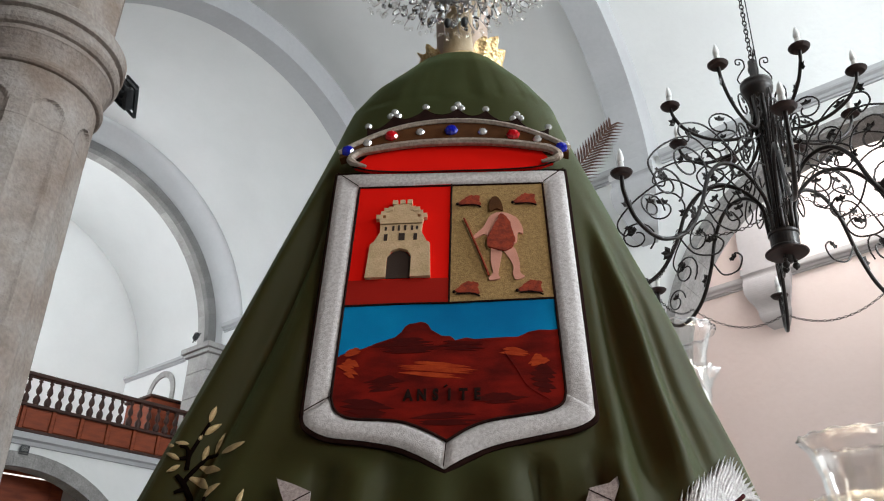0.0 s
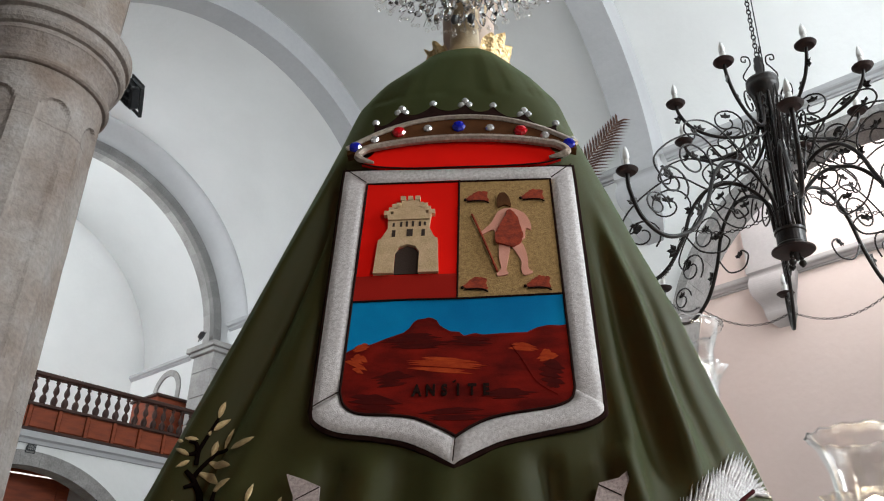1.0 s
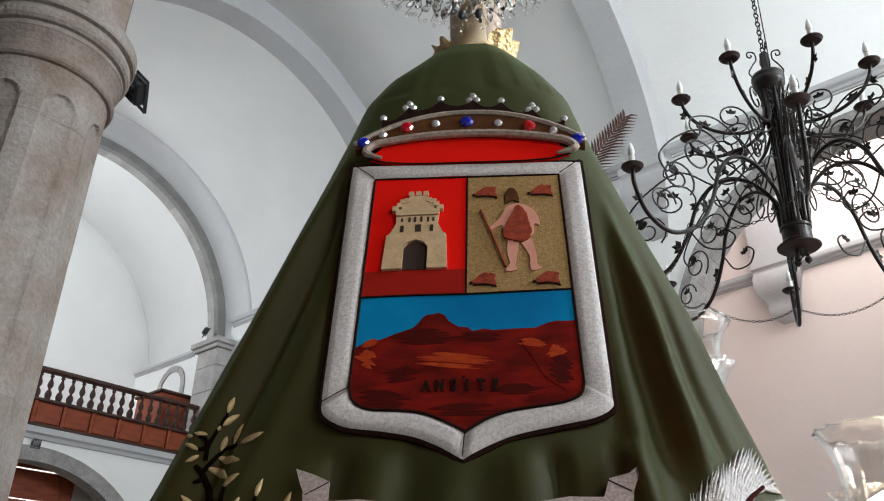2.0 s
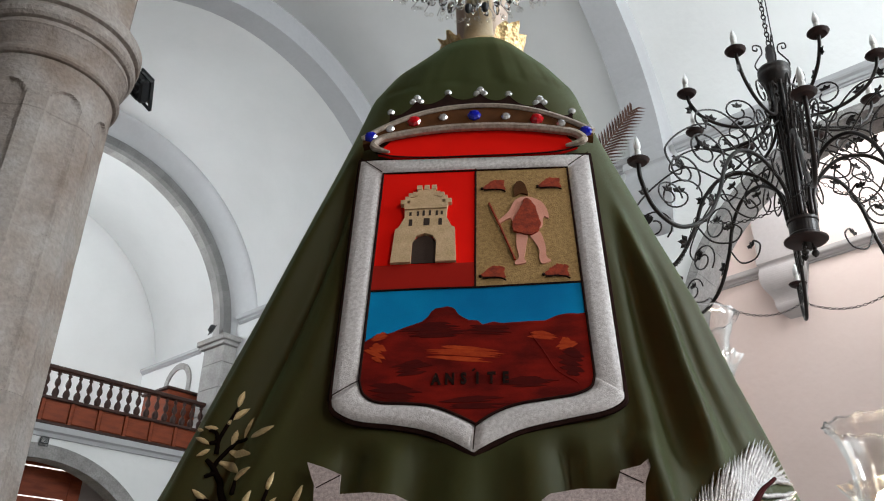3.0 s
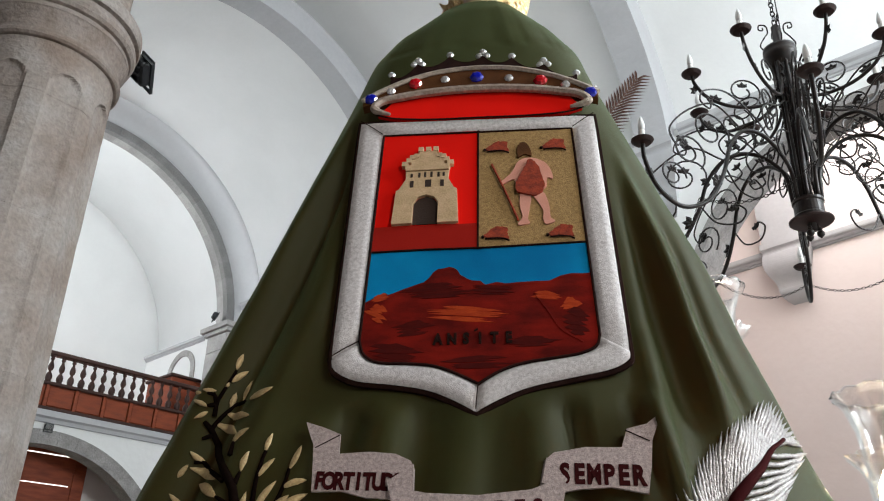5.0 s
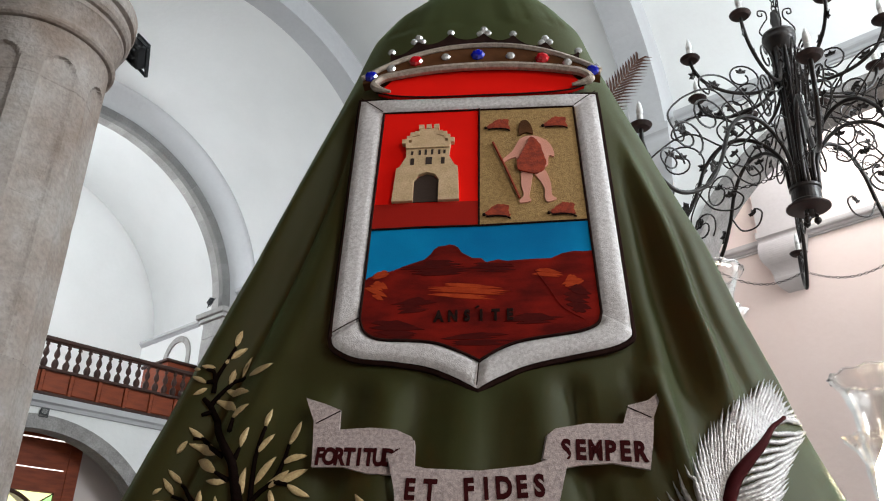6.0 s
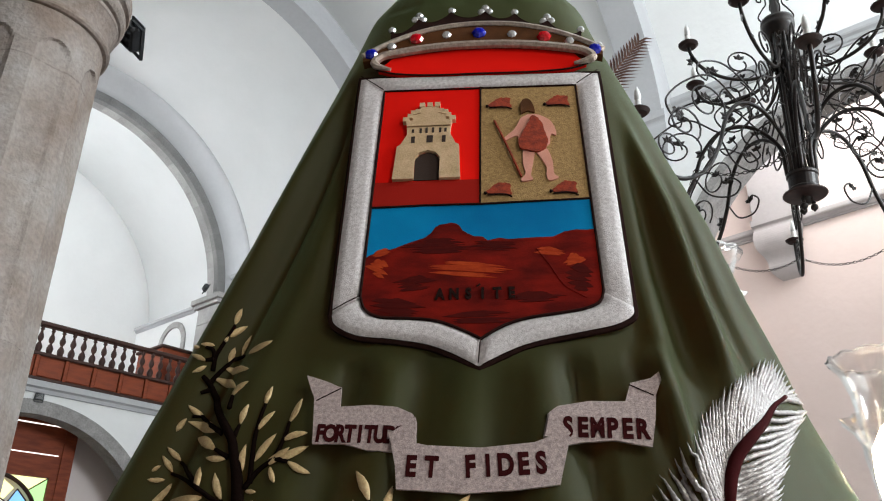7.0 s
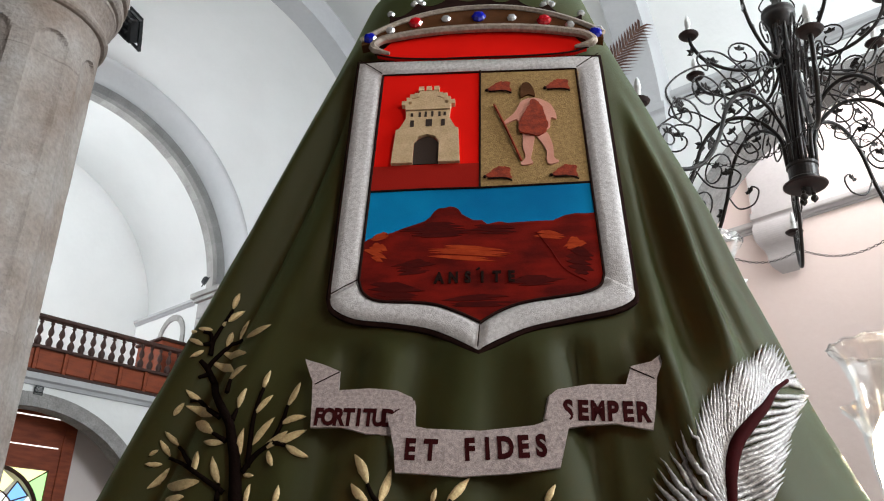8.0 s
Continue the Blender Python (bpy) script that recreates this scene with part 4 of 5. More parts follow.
part("emblem_body", join(blob([(0.079, 0.366), (0.068, 0.358), (0.058, 0.336), (0.042, 0.318), (0.044, 0.313), (0.062, 0.322), (0.068, 0.30), (0.106, 0.30), (0.112, 0.322), (0.120, 0.320), (0.119, 0.335), (0.112, 0.352), (0.100, 0.362), (0.090, 0.366)], 0.0125, 0.0152),
                         blob([(0.070, 0.296), (0.086, 0.292), (0.084, 0.268), (0.080, 0.244), (0.082, 0.234), (0.068, 0.231), (0.066, 0.236), (0.072, 0.246), (0.069, 0.268)], 0.0125, 0.0150),
                         blob([(0.086, 0.294), (0.104, 0.294), (0.112, 0.268), (0.113, 0.244), (0.119, 0.236), (0.106, 0.231), (0.102, 0.242), (0.102, 0.260)], 0.0125, 0.0150)),
     M_FLESH, shield, "plain pink felt shape", m=Matrix.Translation((-0.009, -0.013, 0)))
part("emblem_wrap", blob([(0.086, 0.362), (0.078, 0.344), (0.066, 0.318), (0.064, 0.298), (0.074, 0.291), (0.090, 0.286), (0.104, 0.294), (0.107, 0.312), (0.102, 0.336), (0.096, 0.352)], 0.0145, 0.0180, 0.0012), M_RUST, shield, "rust-coloured tufted oval", m=Matrix.Translation((-0.009, -0.013, 0)))
part("emblem_top", blob([(0.069, 0.368), (0.068, 0.386), (0.073, 0.399), (0.082, 0.399), (0.088, 0.386), (0.090, 0.370), (0.080, 0.374)], 0.0130, 0.0162), M_BAND, shield, "plain brown felt disc", m=Matrix.Translation((-0.009, -0.013, 0)))
part("emblem_staff", tube([(0.028, 0.356, 0.0150), (0.047, 0.300, 0.0158), (0.066, 0.240, 0.0150)], 0.0019, 6), M_RUST, shield, "brown staff", m=Matrix.Translation((-0.009, -0.013, 0)))
for u, v in ((0.027, 0.381), (0.116, 0.380), (0.024, 0.204), (0.117, 0.203)):
    part("emblem_knot", blob([(u - 0.018, v - 0.003), (u - 0.010, v + 0.005), (u + 0.000, v + 0.013), (u + 0.009, v + 0.012), (u + 0.017, v + 0.010), (u + 0.016, v + 0.001), (u + 0.018, v - 0.009), (u + 0.008, v - 0.008), (u - 0.004, v - 0.006), (u - 0.012, v - 0.007)], 0.0125, 0.0148, 0.0009), M_RUST, shield, "rust-coloured stitched knot")
    part("knot_tip", ball((u - 0.019, v - 0.005, 0.0142), 0.0026, 6), M_EDGE, shield)
    part("knot_band", tube([(u - 0.016, v - 0.009, 0.0146), (u + 0.002, v - 0.0085, 0.0150), (u + 0.012, v - 0.010, 0.0150), (u + 0.019, v - 0.014, 0.0146)], 0.0013, 5), M_EDGE, shield)


def letters(text, parent, u, v, size, width, material, depth, name, bold=0.03, rise=0.0, sag=0.0):
    """Each letter a raised piece: text between u and u + width, feet on v."""
    n = len(text)
    for i, ch in enumerate(text):
        if ch == " ":
            continue
        cu = bpy.data.curves.new("glyph", "FONT")
        cu.body, cu.size, cu.extrude, cu.offset, cu.align_x, cu.resolution_u = ch, 1.0, 0.06, bold, "CENTER", 3
        tmp = new("glyph", cu)
        bpy.context.view_layer.update()
        me = bpy.data.meshes.new_from_object(tmp.evaluated_get(bpy.context.evaluated_depsgraph_get()))
        bpy.data.objects.remove(tmp)
        me.materials.clear()
        k = (i + 0.5) / n
        sx = size * (0.9 if ch in "MW" else 1.02)
        link(name, me, material, parent, m=Matrix.Translation((u + width * k, v + rise * k - sag * (1 - (2 * k - 1) ** 2), depth)) @ Matrix.Rotation(math.atan2(rise + sag * 4 * (2 * k - 1), width), 4, "Z")
             @ Matrix.Diagonal((sx, size * 1.38, 0.009, 1)))


letters("ANSITE", shield, -0.064, 0.0215, 0.0165, 0.112, M_EDGE, 0.0140, "letter", 0.05)
part("letter_accent", tube([(-0.006, 0.0405, 0.0138), (-0.002, 0.0435, 0.0138)], 0.0013, 5), M_EDGE, shield)

# ---- crown over the arms ----
def arc_v(u, mid, end):
    k = (u + 0.003) / 0.2
    return mid + (end - mid) * abs(k) ** 2.2 - 0.03 * (u + 0.003)


def band(u0, u1, low_arc, top_arc, d0, d1, n=36):
    us = [u0 + (u1 - u0) * i / n for i in range(n + 1)]
    return slab([(u, arc_v(u, *low_arc)) for u in us] + [(u, arc_v(u, *top_arc)) for u in reversed(us)], d0, d1)


def arc_cord(u0, u1, arc, d, r, n=40):
    return tube([(u0 + (u1 - u0) * i / n, arc_v(u0 + (u1 - u0) * i / n, *arc), d) for i in range(n + 1)], r, 6)


crown = part("crown_emblem", band(-0.199, 0.195, (0.522, 0.488), (0.576, 0.499), -0.006, 0.010), M_BAND, mantle, "embroidered crown with a brown jewelled band", m=ARMS @ Matrix.Translation((0, -0.005, 0.010)))
part("silver_cord", arc_cord(-0.200, 0.196, (0.577, 0.500), 0.010, 0.0055), M_ROPE, crown, "twisted silver cord")
part("silver_cord", tube(smooth_line([(-0.150, 0.4715, 0.011), (-0.172, 0.480, 0.012), (-0.178, 0.490, 0.012)] + [(u, arc_v(u, 0.521, 0.486), 0.012) for u in (-0.165, -0.14, -0.1, -0.05, 0.0, 0.05, 0.1, 0.14, 0.163)] + [(0.178, 0.478, 0.012), (0.171, 0.469, 0.012), (0.148, 0.464, 0.011)], 6),
                         lambda k: 0.0072 * min(1.0, 0.35 + 7 * min(k, 1 - k)), 7), M_ROPE, crown, "twisted silver cord")
part("lining_cord", tube(smooth_line([(-0.174, 0.474, 0.008), (-0.14, 0.463, 0.008), (-0.08, 0.456, 0.008), (0.0, 0.454, 0.008), (0.08, 0.452, 0.008), (0.14, 0.455, 0.008), (0.170, 0.465, 0.008)], 5), 0.0016, 5), M_EDGE, crown)
part("red_lining", slab([(-0.172, 0.476), (-0.14, 0.464), (-0.08, 0.457), (0.0, 0.455), (0.08, 0.453), (0.14, 0.456), (0.168, 0.467)] + [(u, arc_v(u, 0.517, 0.482)) for u in (0.15, 0.1, 0.05, 0.0, -0.05, -0.1, -0.15)], -0.002, 0.006), M_RED, crown, "bright red felt lining")
peaks = [(-0.157, 0.575), (-0.111, 0.604), (-0.054, 0.620), (0.005, 0.616), (0.056, 0.606), (0.111, 0.581), (0.165, 0.549)]
scallop = []
for (ua, va), (ub, vb) in zip(peaks, peaks[1:]):
    for i in range(8):
        t = i / 8
        scallop.append((ua + (ub - ua) * t, va + (vb - va) * t - 0.017 * math.sin(math.pi * t) ** 0.7))
scallop.append(peaks[-1])
us = [p[0] for p in scallop]
part("scalloped_rim", slab(scallop + [(u, arc_v(u, 0.572, 0.505)) for u in reversed(us)], -0.006, 0.006), M_EDGE, crown, "dark brown scalloped rim")
part("rim_cord", tube([(u, v, 0.004) for u, v in scallop], 0.0025, 5), M_EDGE, crown)


def gem(u, v, d, r, material, label, squash=0.7):
    vv, ff = lathe([(r * 0.98, 0), (r, r * 0.2), (r * 0.75, r * squash * 0.75), (r * 0.35, r * squash)], 8)
    part("jewel", ([(x + u, y + v, z + d) for x, y, z in vv], ff), material, crown, label)


for u, v, mt, lb, r in ((-0.186, 0.512, M_GEM_BLUE, "blue glass jewel", 0.010), (-0.153, 0.530, M_GEM_WHITE, "clear rhinestone", 0.007), (-0.111, 0.545, M_GEM_RED, "red glass jewel", 0.0105),
                        (-0.060, 0.552, M_GEM_WHITE, "clear rhinestone", 0.007), (-0.005, 0.552, M_GEM_BLUE, "blue glass jewel", 0.0105), (0.050, 0.545, M_GEM_WHITE, "clear rhinestone", 0.007),
                        (0.103, 0.533, M_GEM_RED, "red glass jewel", 0.0105), (0.144, 0.519, M_GEM_WHITE, "clear rhinestone", 0.007), (0.183, 0.495, M_GEM_BLUE, "blue glass jewel", 0.010), (0.190, 0.504, M_GEM_WHITE, "clear rhinestone", 0.006)):
    gem(u, v, 0.010, r * 1.17, mt, lb)
for i, (u, v) in enumerate(peaks):
    spots = [(-0.0068, 0.004), (0.0068, 0.004), (0, 0.015)] if i in (1, 3, 5) else [(0, 0.008)]
    for a, b in spots:
        gem(u + a, v + b, 0.002, 0.0070, M_GEM_WHITE, "clear rhinestone")

# ---- motto banner ----
BAN = ARMS @ Matrix.Translation((0, 0, 0.019))
banner = part("banner", slab([(-0.104, -0.172), (-0.06, -0.181), (0.0, -0.184), (0.06, -0.178), (0.091, -0.166), (0.100, -0.172), (0.086, -0.226), (0.04, -0.232), (-0.02, -0.236), (-0.06, -0.233), (-0.093, -0.231), (-0.096, -0.205)], 0.0025, 0.006), M_BANNER, mantle, "pinkish silver beaded motto ribbon in three folds", m=BAN)
part("ribbon_end", slab([(-0.214, -0.088), (-0.190, -0.096), (-0.169, -0.105), (-0.168, -0.130), (-0.130, -0.128), (-0.099, -0.131), (-0.080, -0.140), (-0.075, -0.150), (-0.075, -0.180), (-0.104, -0.186), (-0.130, -0.184), (-0.160, -0.176), (-0.196, -0.176), (-0.198, -0.150), (-0.201, -0.118), (-0.208, -0.103)], -0.0035, 0.0), M_BANNER, banner)
part("ribbon_end", slab([(0.218, -0.082), (0.198, -0.098), (0.174, -0.104), (0.166, -0.127), (0.125, -0.126), (0.088, -0.132), (0.076, -0.142), (0.070, -0.170), (0.091, -0.180), (0.115, -0.176), (0.150, -0.174), (0.190, -0.182), (0.197, -0.150), (0.202, -0.118)], -0.0035, 0.0), M_BANNER, banner)
part("ribbon_fold", slab([(-0.106, -0.166), (-0.076, -0.146), (-0.074, -0.180), (-0.104, -0.178)], -0.002, 0.0045), M_BANNER, banner)
part("ribbon_fold", slab([(0.072, -0.170), (0.079, -0.140), (0.101, -0.166), (0.092, -0.176)], -0.002, 0.0045), M_BANNER, banner)
for pts in (((-0.169, -0.106), (-0.198, -0.122)), ((0.172, -0.106), (0.199, -0.120)), ((-0.076, -0.148), (-0.104, -0.170)), ((0.079, -0.142), (0.099, -0.168))):
    part("fold_seam", tube([(*p, 0.0005) for p in pts], 0.0007, 5), M_EDGE, banner)
letters("FORTITUDO", banner, -0.194, -0.1725, 0.0205, 0.106, M_LETTER, 0.0004, "letter", 0.045, -0.003)
letters("ET", banner, -0.090, -0.2155, 0.0235, 0.046, M_LETTER, 0.0063, "letter", 0.045, -0.002)
letters("FIDES", banner, -0.021, -0.2175, 0.0245, 0.098, M_LETTER, 0.0063, "letter", 0.045, 0.005)
letters("SEMPER", banner, 0.090, -0.168, 0.0232, 0.099, M_LETTER, 0.0004, "letter", 0.045, -0.004)

# ---- olive branch of gold leaves ----
def on_cloth(x, z, lift):
    """The point on the cloth's front at x and z, raised by lift off its face."""
    spot, face = CLOTH_TREE.ray_cast(Vector((x, -2.0, z)), Vector((0, 1, 0)))[:2]
    if spot is None:
        return Vector((x, cloth_y(x, z, lift), z))
    if face.y > 0:
        face = -face
    return spot + face * lift


def leaf(x0, z0, x1, z1, rng):
    a, b = Vector((x0, z0)), Vector((x1, z1))
    d = b - a
    side = Vector((-d.y, d.x)).normalized()
    wide, bend = (0.100 + rng.uniform(-0.012, 0.012)) * d.length + 0.0014, rng.uniform(-0.05, 0.08)
    v, f, n = [], [], 10
    for i in range(n + 1):
        t = i / n
        w = wide * (math.sin(math.pi * min(1, t * 0.97 + 0.02)) ** 0.75) * (1.08 - 0.25 * t) + rng.uniform(-0.0003, 0.0003)
        c = a + d * t + side * bend * d.length * math.sin(math.pi * t)
        for q, h in ((-1, 0.0), (-0.5, 0.0032), (0, 0.0024), (0.5, 0.0032), (1, 0.0)):
            p = c + side * w * q
            v.append(on_cloth(p.x, p.y, 0.0022 + h * math.sin(math.pi * t) ** 0.5))
    for i in range(n):
        f += [(i * 5 + j, i * 5 + j + 1, i * 5 + 6 + j, i * 5 + 5 + j) for j in range(4)]
    part("leaf", (v, f), M_LEAF, mantle, "gold embroidered leaf", smooth=True)


TWIG = [(-0.345, 1.793, -0.339, 1.817), (-0.349, 1.774, -0.331, 1.793), (-0.356, 1.764, -0.351, 1.775), (-0.348, 1.738, -0.343, 1.761), (-0.330, 1.749, -0.323, 1.780), (-0.309, 1.742, -0.271, 1.752), (-0.351, 1.731, -0.299, 1.715), (-0.363, 1.716, -0.313, 1.691), (-0.317, 1.679, -0.294, 1.696), (-0.366, 1.760, -0.385, 1.762), (-0.375, 1.738, -0.397, 1.748), (-0.373, 1.731, -0.390, 1.721), (-0.386, 1.757, -0.399, 1.763)]
MIDDLE = [(-0.369, 1.664, -0.388, 1.677), (-0.398, 1.642, -0.388, 1.660), (-0.328, 1.633, -0.386, 1.656), (-0.319, 1.609, -0.370, 1.635), (-0.304, 1.597, -0.330, 1.599), (-0.388, 1.606, -0.405, 1.622), (-0.396, 1.592, -0.409, 1.611), (-0.418, 1.591, -0.409, 1.599), (-0.403, 1.582, -0.422, 1.581), (-0.393, 1.577, -0.416, 1.552), (-0.333, 1.561, -0.335, 1.589), (-0.301, 1.550, -0.314, 1.581), (-0.324, 1.552, -0.379, 1.552), (-0.338, 1.535, -0.368, 1.533)]
INNER = [(-0.268, 1.665, -0.262, 1.689), (-0.294, 1.640, -0.288, 1.665), (-0.272, 1.632, -0.253, 1.656), (-0.231, 1.640, -0.219, 1.670), (-0.235, 1.618, -0.207, 1.627), (-0.268, 1.594, -0.246, 1.627), (-0.282, 1.581, -0.283, 1.615), (-0.255, 1.589, -0.225, 1.609), (-0.236, 1.593, -0.204, 1.611), (-0.225, 1.592, -0.199, 1.579), (-0.237, 1.568, -0.246, 1.587), (-0.273, 1.559, -0.259, 1.558), (-0.262, 1.525, -0.261, 1.549), (-0.230, 1.524, -0.227, 1.547)]
HEM = [(-0.123, 1.546, -0.141, 1.580), (-0.110, 1.526, -0.100, 1.563), (-0.121, 1.526, -0.141, 1.547), (-0.052, 1.525, -0.047, 1.542), (-0.035, 1.526, -0.012, 1.553), (0.069, 1.525, 0.080, 1.545)]
rng = random.Random(11)
for row in (TWIG, MIDDLE, INNER, HEM):
    for q in row:
        leaf(*q, rng)


def stem(points, r0, r1):
    line_ = [on_cloth(p.x, p.y, 0.0022) for p in smooth_line([(x, z, 0) for x, z in points], 6)]
    part("stem", tube(line_, r0, 6, (1.0, r1 / r0)), M_STEM, mantle, "dark brown embroidered stem", smooth=True)


stem([(-0.270, 1.510), (-0.276, 1.531), (-0.285, 1.570), (-0.295, 1.601), (-0.307, 1.630), (-0.352, 1.682), (-0.367, 1.707), (-0.376, 1.717)], 0.0095, 0.0032)
for pts in ([(-0.367, 1.707), (-0.361, 1.718), (-0.350, 1.734), (-0.339, 1.745), (-0.321, 1.744)], [(-0.365, 1.725), (-0.363, 1.745), (-0.356, 1.764), (-0.345, 1.791)], [(-0.364, 1.742), (-0.368, 1.754), (-0.377, 1.757)], [(-0.365, 1.741), (-0.375, 1.739)], [(-0.365, 1.700), (-0.376, 1.694)], [(-0.315, 1.629), (-0.360, 1.655), (-0.371, 1.664), (-0.382, 1.663)], [(-0.302, 1.599), (-0.319, 1.609)], [(-0.294, 1.540), (-0.314, 1.552), (-0.332, 1.563), (-0.361, 1.577), (-0.397, 1.590)], [(-0.332, 1.563), (-0.348, 1.578), (-0.387, 1.604)], [(-0.275, 1.562), (-0.262, 1.582), (-0.243, 1.598), (-0.234, 1.621), (-0.231, 1.641)], [(-0.269, 1.568), (-0.272, 1.601), (-0.273, 1.627), (-0.270, 1.653), (-0.267, 1.666)], [(-0.241, 1.596), (-0.225, 1.592)], [(-0.299, 1.625), (-0.295, 1.639)], [(-0.314, 1.662), (-0.315, 1.680)], [(-0.299, 1.531), (-0.301, 1.550)], [(-0.107, 1.520), (-0.117, 1.534), (-0.123, 1.546)], [(-0.037, 1.520), (-0.032, 1.529)]):
    stem(pts, 0.0036, 0.0022)

# ---- silver palm frond ----
SPINE = [(0.250, 1.470), (0.258, 1.503), (0.264, 1.533), (0.269, 1.557), (0.277, 1.579), (0.291, 1.603), (0.311, 1.625), (0.332, 1.646), (0.351, 1.667), (0.378, 1.688)]
# ends of the strands: outer tips and their roots on the spine, the two sides in turn
TIPS_L = [(0.174, 1.507), (0.178, 1.532), (0.185, 1.558), (0.196, 1.581), (0.218, 1.605), (0.233, 1.620), (0.251, 1.649), (0.264, 1.657), (0.276, 1.670), (0.286, 1.681), (0.304, 1.695), (0.312, 1.702), (0.328, 1.714), (0.346, 1.727), (0.373, 1.751), (0.382, 1.748), (0.392, 1.742), (0.399, 1.733), (0.405, 1.720), (0.413, 1.705), (0.420, 1.690)]
ROOTS_L = [(0.244, 1.438), (0.248, 1.459), (0.253, 1.483), (0.256, 1.497), (0.258, 1.511), (0.260, 1.523), (0.262, 1.535), (0.266, 1.547), (0.270, 1.558), (0.274, 1.569), (0.280, 1.584), (0.285, 1.592), (0.291, 1.600), (0.301, 1.613), (0.311, 1.625), (0.322, 1.636), (0.332, 1.646), (0.341, 1.655), (0.351, 1.665), (0.362, 1.676), (0.374, 1.686)]
TIPS_R = [(0.309, 1.525), (0.322, 1.545), (0.338, 1.565), (0.345, 1.583), (0.355, 1.598), (0.364, 1.613), (0.374, 1.631), (0.394, 1.653), (0.409, 1.669), (0.421, 1.682)]
ROOTS_R = [(0.254, 1.486), (0.259, 1.508), (0.264, 1.530), (0.266, 1.544), (0.270, 1.557), (0.274, 1.569), (0.279, 1.581), (0.293, 1.604), (0.319, 1.632), (0.348, 1.663)]


def along(points, t):
    k = t * (len(points) - 1)
    i = min(int(k), len(points) - 2)
    return Vector(points[i]).lerp(Vector(points[i + 1]), k - i)


spine_line = [on_cloth(p.x, p.y, 0.0065) for p in smooth_line([(x, z, 0) for x, z in SPINE], 6)]
part("frond_spine", tube(spine_line, lambda k: 0.0028 + 0.0050 * math.sin(math.pi * min(1.0, k * 1.05)) ** 1.2, 8), M_LETTER, mantle, "dark maroon frond spine", smooth=True)


def strand(a, b, bow, phase):
    pts, n = [], 30
    d = b - a
    side = Vector((-d.y, d.x))
    for i in range(n + 1):
        t = i / n
        p = a + d * t + side * bow * math.sin(math.pi * t) + side.normalized() * 0.0006 * math.sin(t * 15 + phase)
        pts.append(on_cloth(p.x, p.y, 0.0030))
    part("silver_strand", tube(pts, lambda k: (0.0034 if k < 0.72 else 0.0034 * (1 - (k - 0.72) / 0.30)) * (1 + 0.16 * math.sin(k * 80 + phase)), 6), M_SILVER2, mantle, "beaded silver thread strand", smooth=True)


rng = random.Random(23)
for i in range(44):
    t = i / 43
    tip, root = along(TIPS_L, t), along(ROOTS_L, t)
    strand(root, tip + (tip - root) * rng.uniform(-0.07, 0.04), 0.07 - 0.05 * t, i * 1.7)
for i in range(20):
    t = i / 19
    tip, root = along(TIPS_R, t), along(ROOTS_R, t)
    strand(root, tip + (tip - root) * rng.uniform(-0.07, 0.04), -0.06, i * 2.1)

# ---- gold lace, veil and crystal halo ----
def lace(side):
    pts = []
    for i in range(26):
        z = 2.512 + 0.078 * i / 25
        w = key(z, WR) if side > 0 else key(z, WL)
        x = side * (w * 0.99 + 0.001 * math.sin(i * 2.4))
        pts.append((x, cloth_y(x, z, -0.001), z))
    return tube(pts, lambda k: 0.0042 + 0.0022 * k + 0.0014 * math.sin(k * 70), 7)


collar = thing("lace_collar", "gold lace collar at the neck of the mantle", "collar", STATUE)
for s_ in (-1, 1):
    part("lace_edge", lace(s_), M_GOLD, collar, smooth=True)
part("lace_band", lathe([(0.088, 2.575), (0.086, 2.592), (0.074, 2.615), (0.062, 2.630)], 40, False), M_GOLD, collar, smooth=True, m=pose(0.004, -0.005, 0))


def lace_flap(a0, a1, high):
    """A crumpled strip of lace that stands up from the collar."""
    v, f, n, rows = [], [], 22, 6
    for j in range(rows + 1):
        k = j / rows
        for i in range(n + 1):
            u = i / n
            a = radians(a0 + (a1 - a0) * u)
            h = high * (0.35 + 0.65 * math.sin(math.pi * u) ** 0.6) * (1 + 0.10 * math.sin(u * 19) + 0.03 * math.sin(u * 43))
            r = 0.074 + 0.022 * k + 0.006 * math.sin(u * 24 + 3 * k) * k + 0.003 * noise.noise((u * 14, k * 5, 1.0))
            v.append((r * math.cos(a), SIDE * 0 - 0.005 + 1.1 * r * math.sin(a), 2.578 + h * k))
    for j in range(rows):
        f += [(j * (n + 1) + i, j * (n + 1) + i + 1, (j + 1) * (n + 1) + i + 1, (j + 1) * (n + 1) + i) for i in range(n)]
    m = len(v)
    v += [(x * 0.97, y * 0.97, z) for x, y, z in v]
    f += [tuple(m + i for i in reversed(q)) for q in f]
    return v, f


part("lace_flap", lace_flap(-70, 5, 0.075), M_GOLD, collar, smooth=True)
part("lace_flap", lace_flap(-185, -112, 0.055), M_GOLD, collar, smooth=True)
tagged(part("veil", lathe([(0.062, 2.55), (0.050, 2.595), (0.038, 2.63), (0.033, 2.66), (0.031, 2.70), (0.030, 2.95)], 24), M_VEIL, None, smooth=True, m=STATUE @ pose(-0.005, -0.03, 0)), "cream cloth veil over the statue's nape", "veil")

